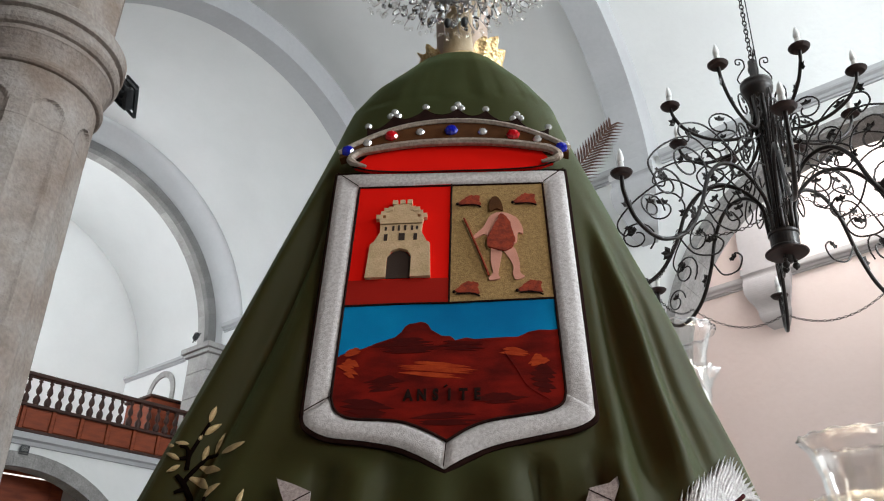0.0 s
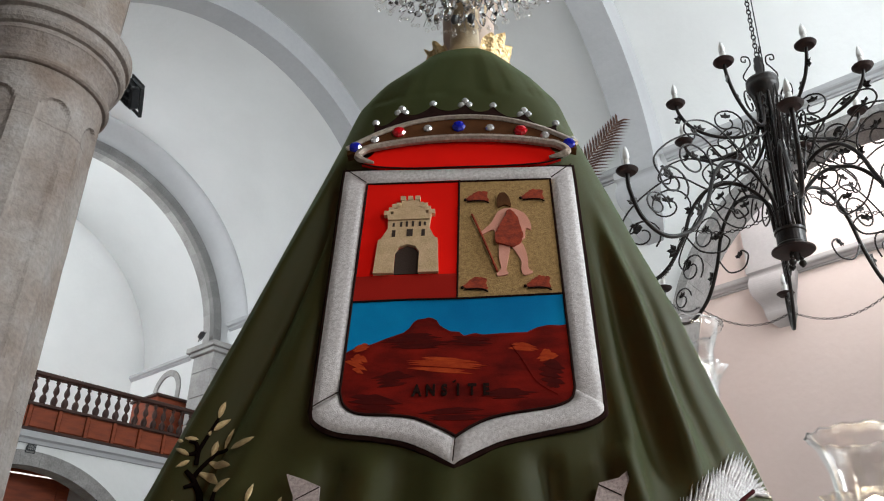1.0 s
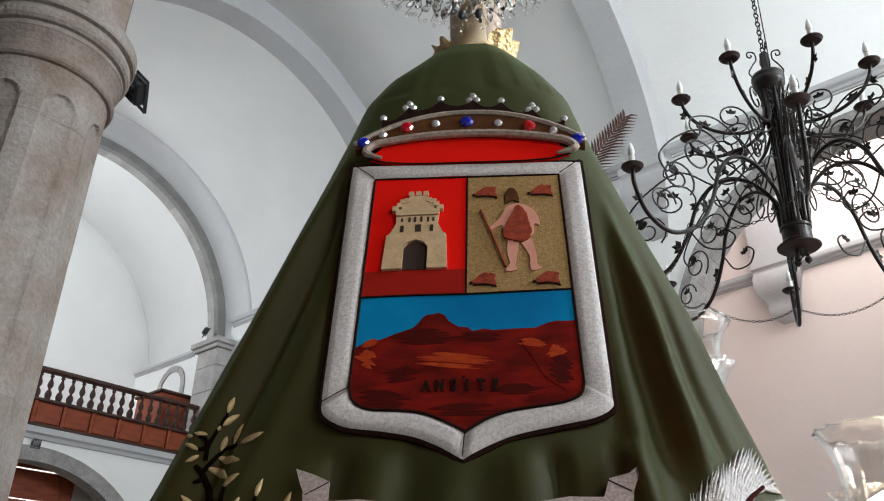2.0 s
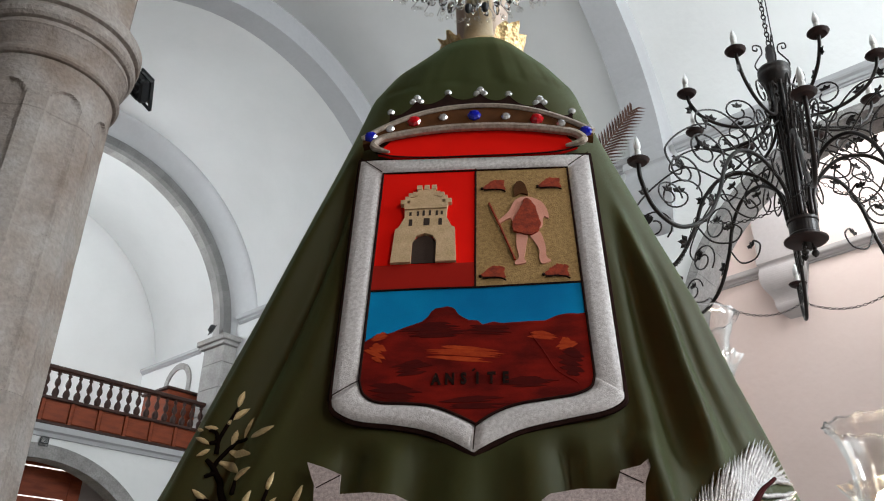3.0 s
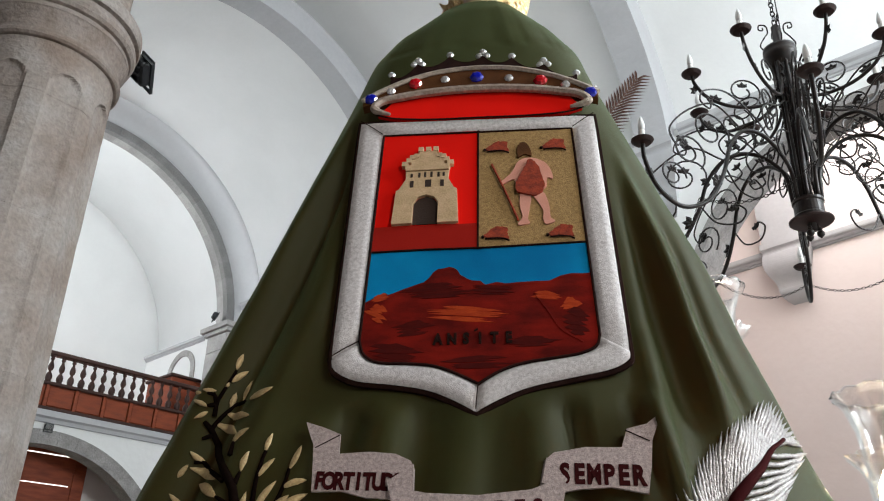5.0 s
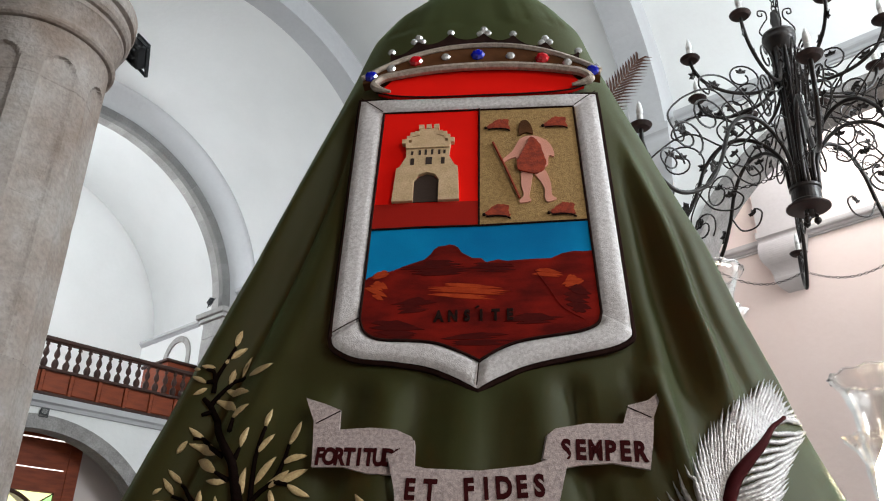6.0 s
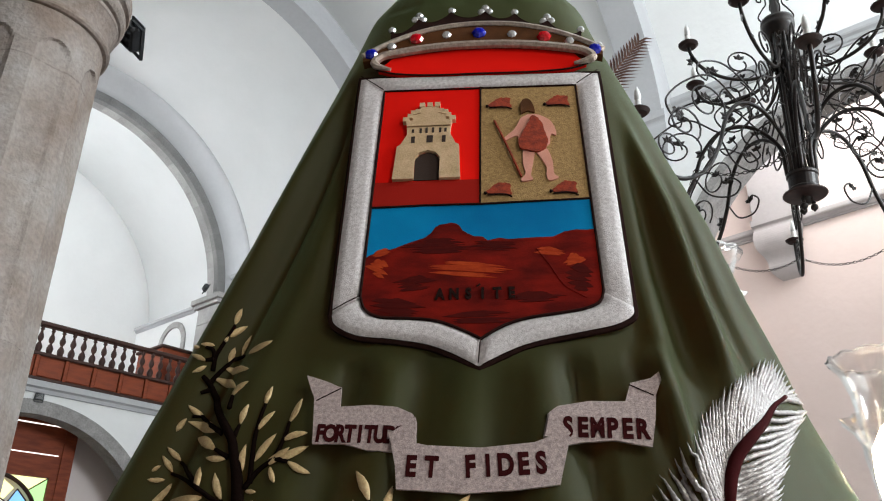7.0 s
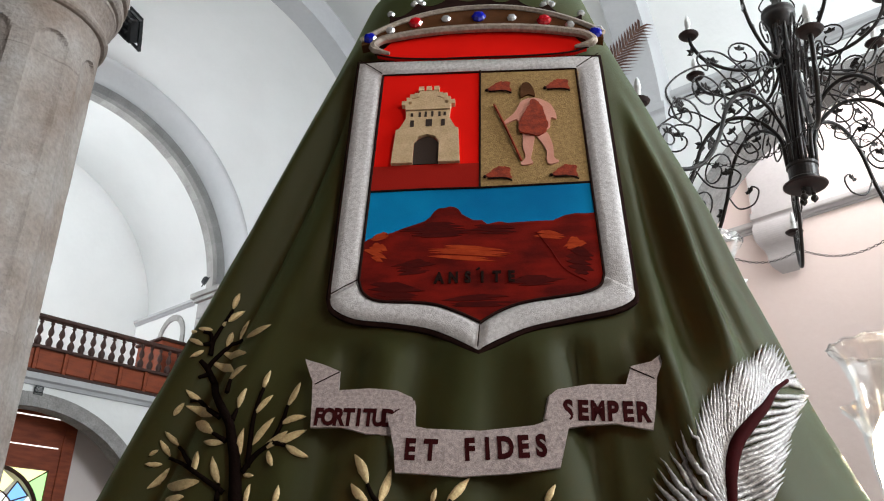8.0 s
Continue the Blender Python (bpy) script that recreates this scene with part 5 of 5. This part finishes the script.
halo = thing("halo", "round silver halo set with many cut crystals", "halo", STATUE @ pose(0.002, -0.090, 2.888) @ Matrix.Scale(0.72, 4))
for r in (0.12, 0.20):
    part("ring", tube([(r * math.cos(a), 0, r * math.sin(a)) for a in [2 * math.pi * i / 48 for i in range(49)]], 0.004, 6), M_SILVER2, halo)
ray_mesh = mesh_of("ray", *tube([(0, 0, 0.05), (0, 0, 0.20)], 0.0025, 5))
scroll = [(0.012 * math.sin(2.2 * math.pi * t) * (1 - 0.3 * t), 0, 0.20 + 0.045 * t) for t in [i / 14 for i in range(15)]]
scroll_mesh = mesh_of("scrollwork", *tube(scroll, 0.0028, 5))


def crystal_mesh(r, h):
    return mesh_of("crystal", *lathe([(0.15 * r, -h), (0.75 * r, -0.55 * h), (r, 0), (0.7 * r, 0.6 * h), (0.2 * r, h)], 7))


CRYSTALS = [crystal_mesh(0.010, 0.018), crystal_mesh(0.014, 0.024), crystal_mesh(0.007, 0.009)]
rng = random.Random(5)
for i in range(40):
    a = 9 * i
    link("ray", ray_mesh, M_SILVER2, halo, m=pose(0, 0, 0, 0, a, 0))
    link("scrollwork", scroll_mesh, M_SILVER2, halo, m=pose(0, 0, 0, 0, a, 0))
count = 0
for ring_r, n, kind in ((0.07, 10, 0), (0.10, 14, 0), (0.13, 18, 1), (0.16, 24, 0), (0.185, 26, 1), (0.205, 30, 1), (0.235, 36, 0), (0.265, 40, 1), (0.292, 44, 0), (0.318, 52, 2), (0.330, 58, 2)):
    n = int(1.3 * n)
    for i in range(n):
        a = 360 * (i + 0.5 * (count % 2)) / n + rng.uniform(-2, 2)
        rr = ring_r + rng.uniform(-0.008, 0.008)
        m = pose(rr * math.sin(radians(a)), rng.uniform(-0.012, 0.012), rr * math.cos(radians(a)), rng.uniform(-25, 25), a + rng.uniform(-25, 25), rng.uniform(0, 90))
        link("crystal", CRYSTALS[kind], (M_CRYSTAL, M_GLASS, M_SILVER2)[(0, 0, 1, 0, 1, 0, 0, 1, 0, 2)[rng.randrange(10)]], halo, m=m)
    count += 1
for i in range(48):
    a = 7.5 * i
    part("wire", tube([(0.2 * math.sin(radians(a)), 0, 0.2 * math.cos(radians(a))), (0.27 * math.sin(radians(a + 2)), 0.008, 0.27 * math.cos(radians(a + 2))), (0.325 * math.sin(radians(a)), 0, 0.325 * math.cos(radians(a)))], 0.0014, 4), M_SILVER2, halo)
for s in (-1, 1):
    part("mount", ball((s * 0.024 - 0.008, -0.02, -0.30), 0.011, 8, 1.6), M_BLACK, halo, "dark oval fitting")

# ---- dried palm leaf behind the shoulder ----
palm = thing("palm_leaf", "dried brown palm leaf held behind the mantle", "palm leaf", STATUE)
A, B = Vector((-0.06, 0.19, 2.12)), Vector((0.338, 0.20, 2.612))
part("midrib", tube([A, A.lerp(B, 0.5) + Vector((0.012, 0, -0.006)), B], 0.004, 6, (1.0, 0.4)), M_PALM, palm)
for i in range(34):
    t = 0.40 + 0.60 * i / 33
    c = A.lerp(B, t) + Vector((0.012, 0, -0.006)) * math.sin(math.pi * t)
    d = (B - A).normalized()
    for s in (-1, 1):
        w = Vector((d.z, 0, -d.x)) * s
        ln = (0.078 if s > 0 else 0.062) * (1.1 - 0.6 * ((i / 33) ** 3))
        tip = c + d * ln * 0.70 + w * ln * 0.60
        nrm = (tip - c).normalized().cross(Vector((0, 1, 0))) * 0.0026
        mid = c.lerp(tip, 0.5) + Vector((0, -0.004, 0.003))
        part("leaflet", ([c - nrm, c + nrm, mid + nrm * 1.1, tip, mid - nrm * 1.1, mid + Vector((0, 0.002, 0))], [(0, 1, 2, 5), (0, 5, 4), (5, 2, 3), (5, 3, 4)]), M_PALM, palm)

# ---- wrought-iron chandelier ----
CH = pose(-0.976, 4.245, 3.555, -0.28, 2.0, 0) @ pose(0, 0, -3.6, 0, 0, -0.24)   # hangs a little out of plumb
chandelier = thing("chandelier", "dark wrought-iron chandelier with two tiers of candle arms and scrolls", "chandelier", CH)
part("hub_cap", lathe([(0.052, 4.70), (0.060, 4.705), (0.072, 4.73), (0.094, 4.76), (0.100, 4.79), (0.094, 4.80), (0.100, 4.815), (0.098, 4.835), (0.090, 4.835), (0.086, 4.79), (0.066, 4.745), (0.048, 4.71)], 28, False), M_IRON, chandelier, "open iron cup round the stem", smooth=True)
part("hub_collar", lathe([(0.074, 3.625), (0.084, 3.628), (0.086, 3.64), (0.080, 3.648), (0.080, 3.715), (0.087, 3.722), (0.087, 3.738), (0.074, 3.745)], 28), M_IRON, chandelier)
part("hub_disc", lathe([(0.02, 3.590), (0.112, 3.600), (0.119, 3.606), (0.119, 3.612), (0.08, 3.622)], 32), M_PAN, chandelier)
part("stem", tube([(0, 0, 3.55), (0, 0, 5.02)], 0.026, 12), M_IRON, chandelier, smooth=True)
for i in range(3):
    a = radians(120 * i + 20)
    part("finial", join(ball((0.036 * math.cos(a), 0.036 * math.sin(a), 3.525), 0.021, 10), ball((0.036 * math.cos(a), 0.036 * math.sin(a), 3.556), 0.012), tube([(0.036 * math.cos(a), 0.036 * math.sin(a), 3.5), (0.026 * math.cos(a), 0.026 * math.sin(a), 3.6)], 0.007)), M_IRON, chandelier, smooth=True)
for i in range(6):
    a = radians(60 * i + 10)
    part("rod", tube([(0.052 * math.cos(a), 0.052 * math.sin(a), 3.70), (0.040 * math.cos(a), 0.040 * math.sin(a), 3.95), (0.040 * math.cos(a), 0.040 * math.sin(a), 4.4), (0.056 * math.cos(a), 0.056 * math.sin(a), 4.72)], 0.0105, 7), M_IRON, chandelier, smooth=True)
for i in range(6):
    # twisted chains that hang down between the rods
    a = radians(60 * i + 40)
    part("inner_chain", tube([((0.056 + 0.008 * math.sin(k * 2.4)) * math.cos(a + 0.12 * math.sin(k * 1.9)), (0.056 + 0.008 * math.sin(k * 2.4)) * math.sin(a + 0.12 * math.sin(k * 1.9)), 4.74 - k * 0.022) for k in range(24)], lambda t: 0.0065 + 0.004 * math.sin(t * 150), 5), M_IRON, chandelier)
for i in range(4):
    a = radians(90 * i + 30)
    pts = [(0.085, 4.83), (0.105, 4.88), (0.075, 4.94), (0.050, 4.98), (0.056, 5.035), (0.095, 5.045), (0.100, 5.010), (0.078, 5.002), (0.076, 5.022)]
    part("top_scroll", tube(smooth_line([(r * math.cos(a), r * math.sin(a), z) for r, z in pts], 5), 0.005, 5), M_IRON, chandelier)


def rz_tube(points, r, n=6, steps=7, sway=None):
    return tube(smooth_line([(p[0], p[2] if len(p) > 2 else 0.0, p[1]) for p in points], steps), r, n)


def spiral(cx, cz, r0, r1, a0, turns, y=0.0, n=22):
    out = []
    for i in range(n + 1):
        t = i / n
        a = radians(a0 + 360 * turns * t)
        r = r0 + (r1 - r0) * t
        out.append((cx + r * math.cos(a), y, cz + r * math.sin(a)))
    return out


def leaflet(x, z, s, a, y=0.0):
    """A small three-lobed iron leaf."""
    pieces = []
    for k in (-50, 0, 50):
        b = radians(a + k)
        c, d = math.cos(b), math.sin(b)
        tip, w = (x + s * c, y, z + s * d), 0.32 * s
        mid = (x + 0.5 * s * c, y, z + 0.5 * s * d)
        pieces.append(([(x, y - 0.003, z), (mid[0] - d * w, y, mid[2] + c * w), tip, (mid[0] + d * w, y, mid[2] - c * w), (mid[0], y + 0.006, mid[2])], [(0, 1, 4), (1, 2, 4), (2, 3, 4), (3, 0, 4)]))
    return join(*pieces)


LOW_ARM = [(0.075, 3.74), (0.10, 3.95), (0.24, 4.10), (0.40, 4.10), (0.52, 3.97), (0.60, 3.76), (0.72, 3.57), (0.90, 3.48), (1.05, 3.55), (1.122, 3.70), (1.130, 3.80)]
UP_ARM = [(0.055, 4.74), (0.060, 4.56), (0.095, 4.45), (0.20, 4.39), (0.36, 4.39), (0.49, 4.45), (0.555, 4.54), (0.573, 4.61)]
ARM_MESH = {}
for tier, prof, z, r, rad in (("low", LOW_ARM, 3.81, 1.130, 0.0122), ("up", UP_ARM, 4.62, 0.573, 0.0108)):
    meshes = [("arm_bar", mesh_of("arm_bar", *rz_tube(prof, rad, 8), smooth=True), M_IRON),
              ("drip_pan", mesh_of("drip_pan", *moved(lathe([(0.014, z - 0.014), (0.044, z - 0.009), (0.057, z + 0.004), (0.060, z + 0.010), (0.058, z + 0.012), (0.044, z + 0.001), (0.012, z)], 24), Matrix.Translation((r, 0, 0)))), M_PAN),
              ("candle_sleeve", mesh_of("candle_sleeve", *moved(lathe([(0.017, z), (0.017, z + 0.07), (0.012, z + 0.075)], 12), Matrix.Translation((r, 0, 0)))), M_SLEEVE),
              ("bulb", mesh_of("bulb", *moved(lathe([(0.012, z + 0.07), (0.019, z + 0.092), (0.019, z + 0.108), (0.012, z + 0.14), (0.004, z + 0.16), (0.001, z + 0.165)], 12), Matrix.Translation((r, 0, 0))), smooth=True), M_BULB)]
    if tier == "low":
        meshes += [("thorn", mesh_of("thorn", *leaflet(1.10, 3.62, 0.05, 60)), M_IRON), ("thorn", mesh_of("thorn", *leaflet(0.52, 3.97, 0.05, -30)), M_IRON), ("thorn", mesh_of("thorn", *leaflet(0.64, 3.70, 0.06, 10)), M_IRON),
                   ("scroll", mesh_of("scroll", *tube(spiral(0.66, 4.02, 0.14, 0.03, 200, -1.3), 0.0058, 5)), M_IRON),
                   ("scroll", mesh_of("scroll", *tube(spiral(0.83, 3.84, 0.12, 0.03, 230, -1.4), 0.0058, 5)), M_IRON),
                   ("scroll", mesh_of("scroll", *tube(spiral(0.95, 3.66, 0.09, 0.025, 180, -1.2), 0.0052, 5)), M_IRON),
                   ("scroll", mesh_of("scroll", *rz_tube([(0.42, 4.10), (0.60, 4.22), (0.80, 4.12), (0.94, 3.96), (0.90, 3.86), (0.85, 3.92)], 0.0058, 5)), M_IRON),
                   ("scroll", mesh_of("scroll", *rz_tube([(0.20, 4.08), (0.32, 4.24), (0.50, 4.34), (0.66, 4.30), (0.70, 4.22), (0.64, 4.18), (0.62, 4.23)], 0.0055, 5)), M_IRON),
                   ("scroll", mesh_of("scroll", *rz_tube([(0.58, 3.80), (0.50, 3.68), (0.38, 3.66), (0.33, 3.73), (0.38, 3.78), (0.41, 3.74)], 0.0055, 5)), M_IRON),
                   ("iron_leaf", mesh_of("iron_leaf", *leaflet(0.63, 4.22, 0.045, 120)), M_IRON), ("iron_leaf", mesh_of("iron_leaf", *leaflet(0.40, 3.745, 0.045, 80)), M_IRON),
                   ("iron_leaf", mesh_of("iron_leaf", *leaflet(0.66, 4.05, 0.05, 100)), M_IRON), ("iron_leaf", mesh_of("iron_leaf", *leaflet(0.84, 3.87, 0.05, 40)), M_IRON), ("iron_leaf", mesh_of("iron_leaf", *leaflet(0.95, 3.68, 0.045, 80)), M_IRON), ("iron_leaf", mesh_of("iron_leaf", *leaflet(0.86, 3.92, 0.045, -60)), M_IRON)]
    else:
        meshes += [("thorn", mesh_of("thorn", *leaflet(0.45, 4.43, 0.05, 110)), M_IRON), ("thorn", mesh_of("thorn", *leaflet(0.55, 4.50, 0.05, 20)), M_IRON),
                   ("scroll", mesh_of("scroll", *rz_tube([(0.08, 4.40), (0.20, 4.30), (0.36, 4.22), (0.46, 4.12), (0.42, 4.03), (0.35, 4.06), (0.37, 4.12)], 0.0055, 5)), M_IRON),
                   ("scroll", mesh_of("scroll", *rz_tube([(0.10, 4.16), (0.22, 4.12), (0.31, 4.02), (0.29, 3.93), (0.22, 3.94), (0.23, 4.00)], 0.0055, 5)), M_IRON),
                   ("iron_leaf", mesh_of("iron_leaf", *leaflet(0.37, 4.11, 0.045, 60)), M_IRON), ("iron_leaf", mesh_of("iron_leaf", *leaflet(0.23, 3.99, 0.042, 80)), M_IRON),
                   ("scroll", mesh_of("scroll", *tube(spiral(0.27, 4.50, 0.115, 0.03, 250, -1.3), 0.0058, 5)), M_IRON),
                   ("scroll", mesh_of("scroll", *tube(spiral(0.34, 4.26, 0.12, 0.03, 120, 1.4), 0.0058, 5)), M_IRON),
                   ("iron_leaf", mesh_of("iron_leaf", *leaflet(0.27, 4.53, 0.045, 90)), M_IRON), ("iron_leaf", mesh_of("iron_leaf", *leaflet(0.35, 4.28, 0.05, -40)), M_IRON)]
    ARM_MESH[tier] = meshes
for tier, off in (("low", 19.2), ("up", -4.3)):
    for i in range(8):
        turn = pose(0, 0, 0, 0, 0, 45 * i + off)
        arm = link("candle_arm", ARM_MESH[tier][0][1], M_IRON, chandelier, "curved iron arm with an electric candle", m=turn)
        for nm, me, mt in ARM_MESH[tier][1:]:
            link(nm, me, mt, arm)


def chain(a, b, sag, pitch, size, r):
    """Links along a hanging line, each turned a quarter from the last."""
    a, b = Vector(a), Vector(b)
    n = max(4, int((b - a).length * 1.08 / pitch))
    pieces = []
    for i in range(n):
        def at(t):
            return a.lerp(b, t) - Vector((0, 0, sag * 4 * t * (1 - t)))
        p, d = at((i + 0.5) / n), (at((i + 1) / n) - at(i / n)).normalized()
        s = d.orthogonal().normalized()
        s = s if i % 2 else d.cross(s)
        loop = [p + d * size * math.cos(2 * math.pi * k / 8) + s * size * 0.6 * math.sin(2 * math.pi * k / 8) for k in range(9)]
        pieces.append(tube(loop, r, 4))
    return join(*pieces)


for i in range(8):
    a0, a1 = radians(45 * i + 20), radians(45 * i + 65)
    part("swag_chain", chain((0.80 * math.cos(a0), 0.80 * math.sin(a0), 3.55), (0.80 * math.cos(a1), 0.80 * math.sin(a1), 3.55), 0.11, 0.022, 0.0125, 0.0022), M_IRON, chandelier, "thin iron chain")
part("hanging_chain", chain((0, 0, 5.0), (0, 0, 12.0), 0.0, 0.040, 0.024, 0.0042), M_IRON, chandelier, "long iron chain up to the vault")

part("cable", tube([(0.028, 0.006, 4.98 + 7.0 * i / 14) for i in range(15)], 0.004, 5), M_BLACK, chandelier, "thin black cable beside the chain")
part("ceiling_hook", lathe([(0.03, 11.95), (0.09, 11.99), (0.09, 12.14)], 16), M_IRON, chandelier)

# ---- floodlights ----
def floodlight(m, s, label):
    lamp = thing("floodlight", label, "floodlight", m)
    part("housing", join(box(-0.13 * s, 0.13 * s, -0.02 * s, 0.09 * s, -0.10 * s, 0.10 * s, 0.02 * s)), M_BLACK, lamp)
    part("front_frame", box(-0.15 * s, 0.15 * s, -0.045 * s, -0.02 * s, -0.12 * s, 0.12 * s, 0.008 * s), M_BLACK, lamp)
    part("lens", box(-0.12 * s, 0.12 * s, -0.05 * s, -0.0455 * s, -0.09 * s, 0.09 * s), M_GLASS, lamp, "clear front glass")
    part("bracket", join(box(-0.16 * s, -0.145 * s, 0.0, 0.03 * s, -0.17 * s, 0.02 * s), box(0.145 * s, 0.16 * s, 0.0, 0.03 * s, -0.17 * s, 0.02 * s), box(-0.16 * s, 0.16 * s, 0.0, 0.03 * s, -0.19 * s, -0.17 * s)), M_BLACK, lamp)
    for x in (-0.08, 0.0, 0.08):
        part("fin", box((x - 0.008) * s, (x + 0.008) * s, 0.085 * s, 0.115 * s, -0.08 * s, 0.08 * s), M_BLACK, lamp)
    return lamp


floodlight(pose(-4.96, 2.05, 5.40, -35, 25, 150), 0.8, "black floodlight fixed on the column capital")
floodlight(pose(-15.6, 9.45, 8.27, 20, 0, 160), 0.75, "small black floodlight on the stone pilaster")
floodlight(pose(-15.73, 6.25, 5.0, 0, 0, 90), 0.55, "small black floodlight under the loft cornice")

# ---- glass candle shades on the platform ----
def glass_shade(x, y, z_lip, s, label, lit):
    base = 0.94
    th = thing("candle_shade", label, "candle lamp", STATUE @ pose(x, y, 0))
    h = z_lip
    n, v = 64, []
    prof = [(0.052, -0.36), (0.050, -0.30), (0.058, -0.24), (0.066, -0.18), (0.064, -0.12), (0.068, -0.07), (0.082, -0.025), (0.100, 0.0)]
    rows = [(r, z, 0.0) for r, z in prof] + [(r - 0.003, z, 0.0) for r, z in reversed(prof)]
    for r, z, _ in rows:
        k = max(0.0, (z + 0.10) / 0.10)
        for i in range(n):
            a = 2 * math.pi * i / n
            w = 1 + 0.012 * k * math.sin(14 * a)
            v.append((s * r * w * math.cos(a), s * r * w * math.sin(a), h + s * (z + 0.0025 * k * math.cos(14 * a))))
    f = [(j * n + i, j * n + (i + 1) % n, j * n + n + (i + 1) % n, j * n + n + i) for j in range(len(rows) - 1) for i in range(n)]
    sh_ = part("glass", (v, f), M_GLASS, th, "clear blown glass with a ruffled lip", smooth=True)
    sh_.visible_shadow = False
    rim = [(s * 0.0985 * (1 + 0.012 * math.sin(14 * a)) * math.cos(a), s * 0.0985 * (1 + 0.012 * math.sin(14 * a)) * math.sin(a), h + s * 0.0025 * math.cos(14 * a)) for a in [2 * math.pi * i / 96 for i in range(97)]]
    lip = part("lip", tube(rim, 0.0022, 6), M_CRYSTAL, sh_, "thick bright glass lip", smooth=True)
    lip.visible_shadow = False
    v, prof2 = [], [(0.066, -0.165), (0.078, -0.135), (0.094, -0.115), (0.091, -0.115), (0.074, -0.138), (0.062, -0.165)]
    for r, z in prof2:
        for i in range(n):
            a = 2 * math.pi * i / n
            w = 1 + 0.06 * (r - 0.062) / 0.03 * math.sin(11 * a)
            v.append((s * r * w * math.cos(a), s * r * w * math.sin(a), h + s * z))
    f = [(j * n + i, j * n + (i + 1) % n, j * n + n + (i + 1) % n, j * n + n + i) for j in range(len(prof2) - 1) for i in range(n)]
    fr = part("glass_frill", (v, f), M_GLASS, th, "crimped glass frill", smooth=True)
    fr.visible_shadow = False
    part("holder", lathe([(0.09, base), (0.09, base + 0.02), (0.03, base + 0.06), (0.022, h - 0.36 * s - 0.12), (0.05, h - 0.36 * s - 0.03), (0.058, h - 0.355 * s), (0.02, h - 0.355 * s)], 24), M_GOLD, th, "turned gilt candle holder", smooth=True)
    part("candle", lathe([(0.02, h - 0.354 * s), (0.02, h - 0.27 * s), (0.018, h - 0.265 * s)], 14), M_SLEEVE, th)
    # globe widened to fill the shade: the lamp's glare is in its shape
    part("flame", lathe([(0.014, h - 0.345 * s), (0.040, h - 0.335 * s), (0.050, h - 0.29 * s), (0.057, h - 0.22 * s), (0.053, h - 0.17 * s), (0.030, h - 0.13 * s), (0.001, h - 0.115 * s)], 18), M_LAMP if lit else M_BULB, th, "glowing lamp globe, widened by its glare" if lit else "white lamp globe", smooth=True)
    return th


glass_shade(0.775, 0.35, 1.905, 1.05, "clear ruffled glass candle shade with a lit candle", True)
glass_shade(0.50, 0.55, 2.225, 0.95, "tall clear glass candle shade behind the mantle", False)
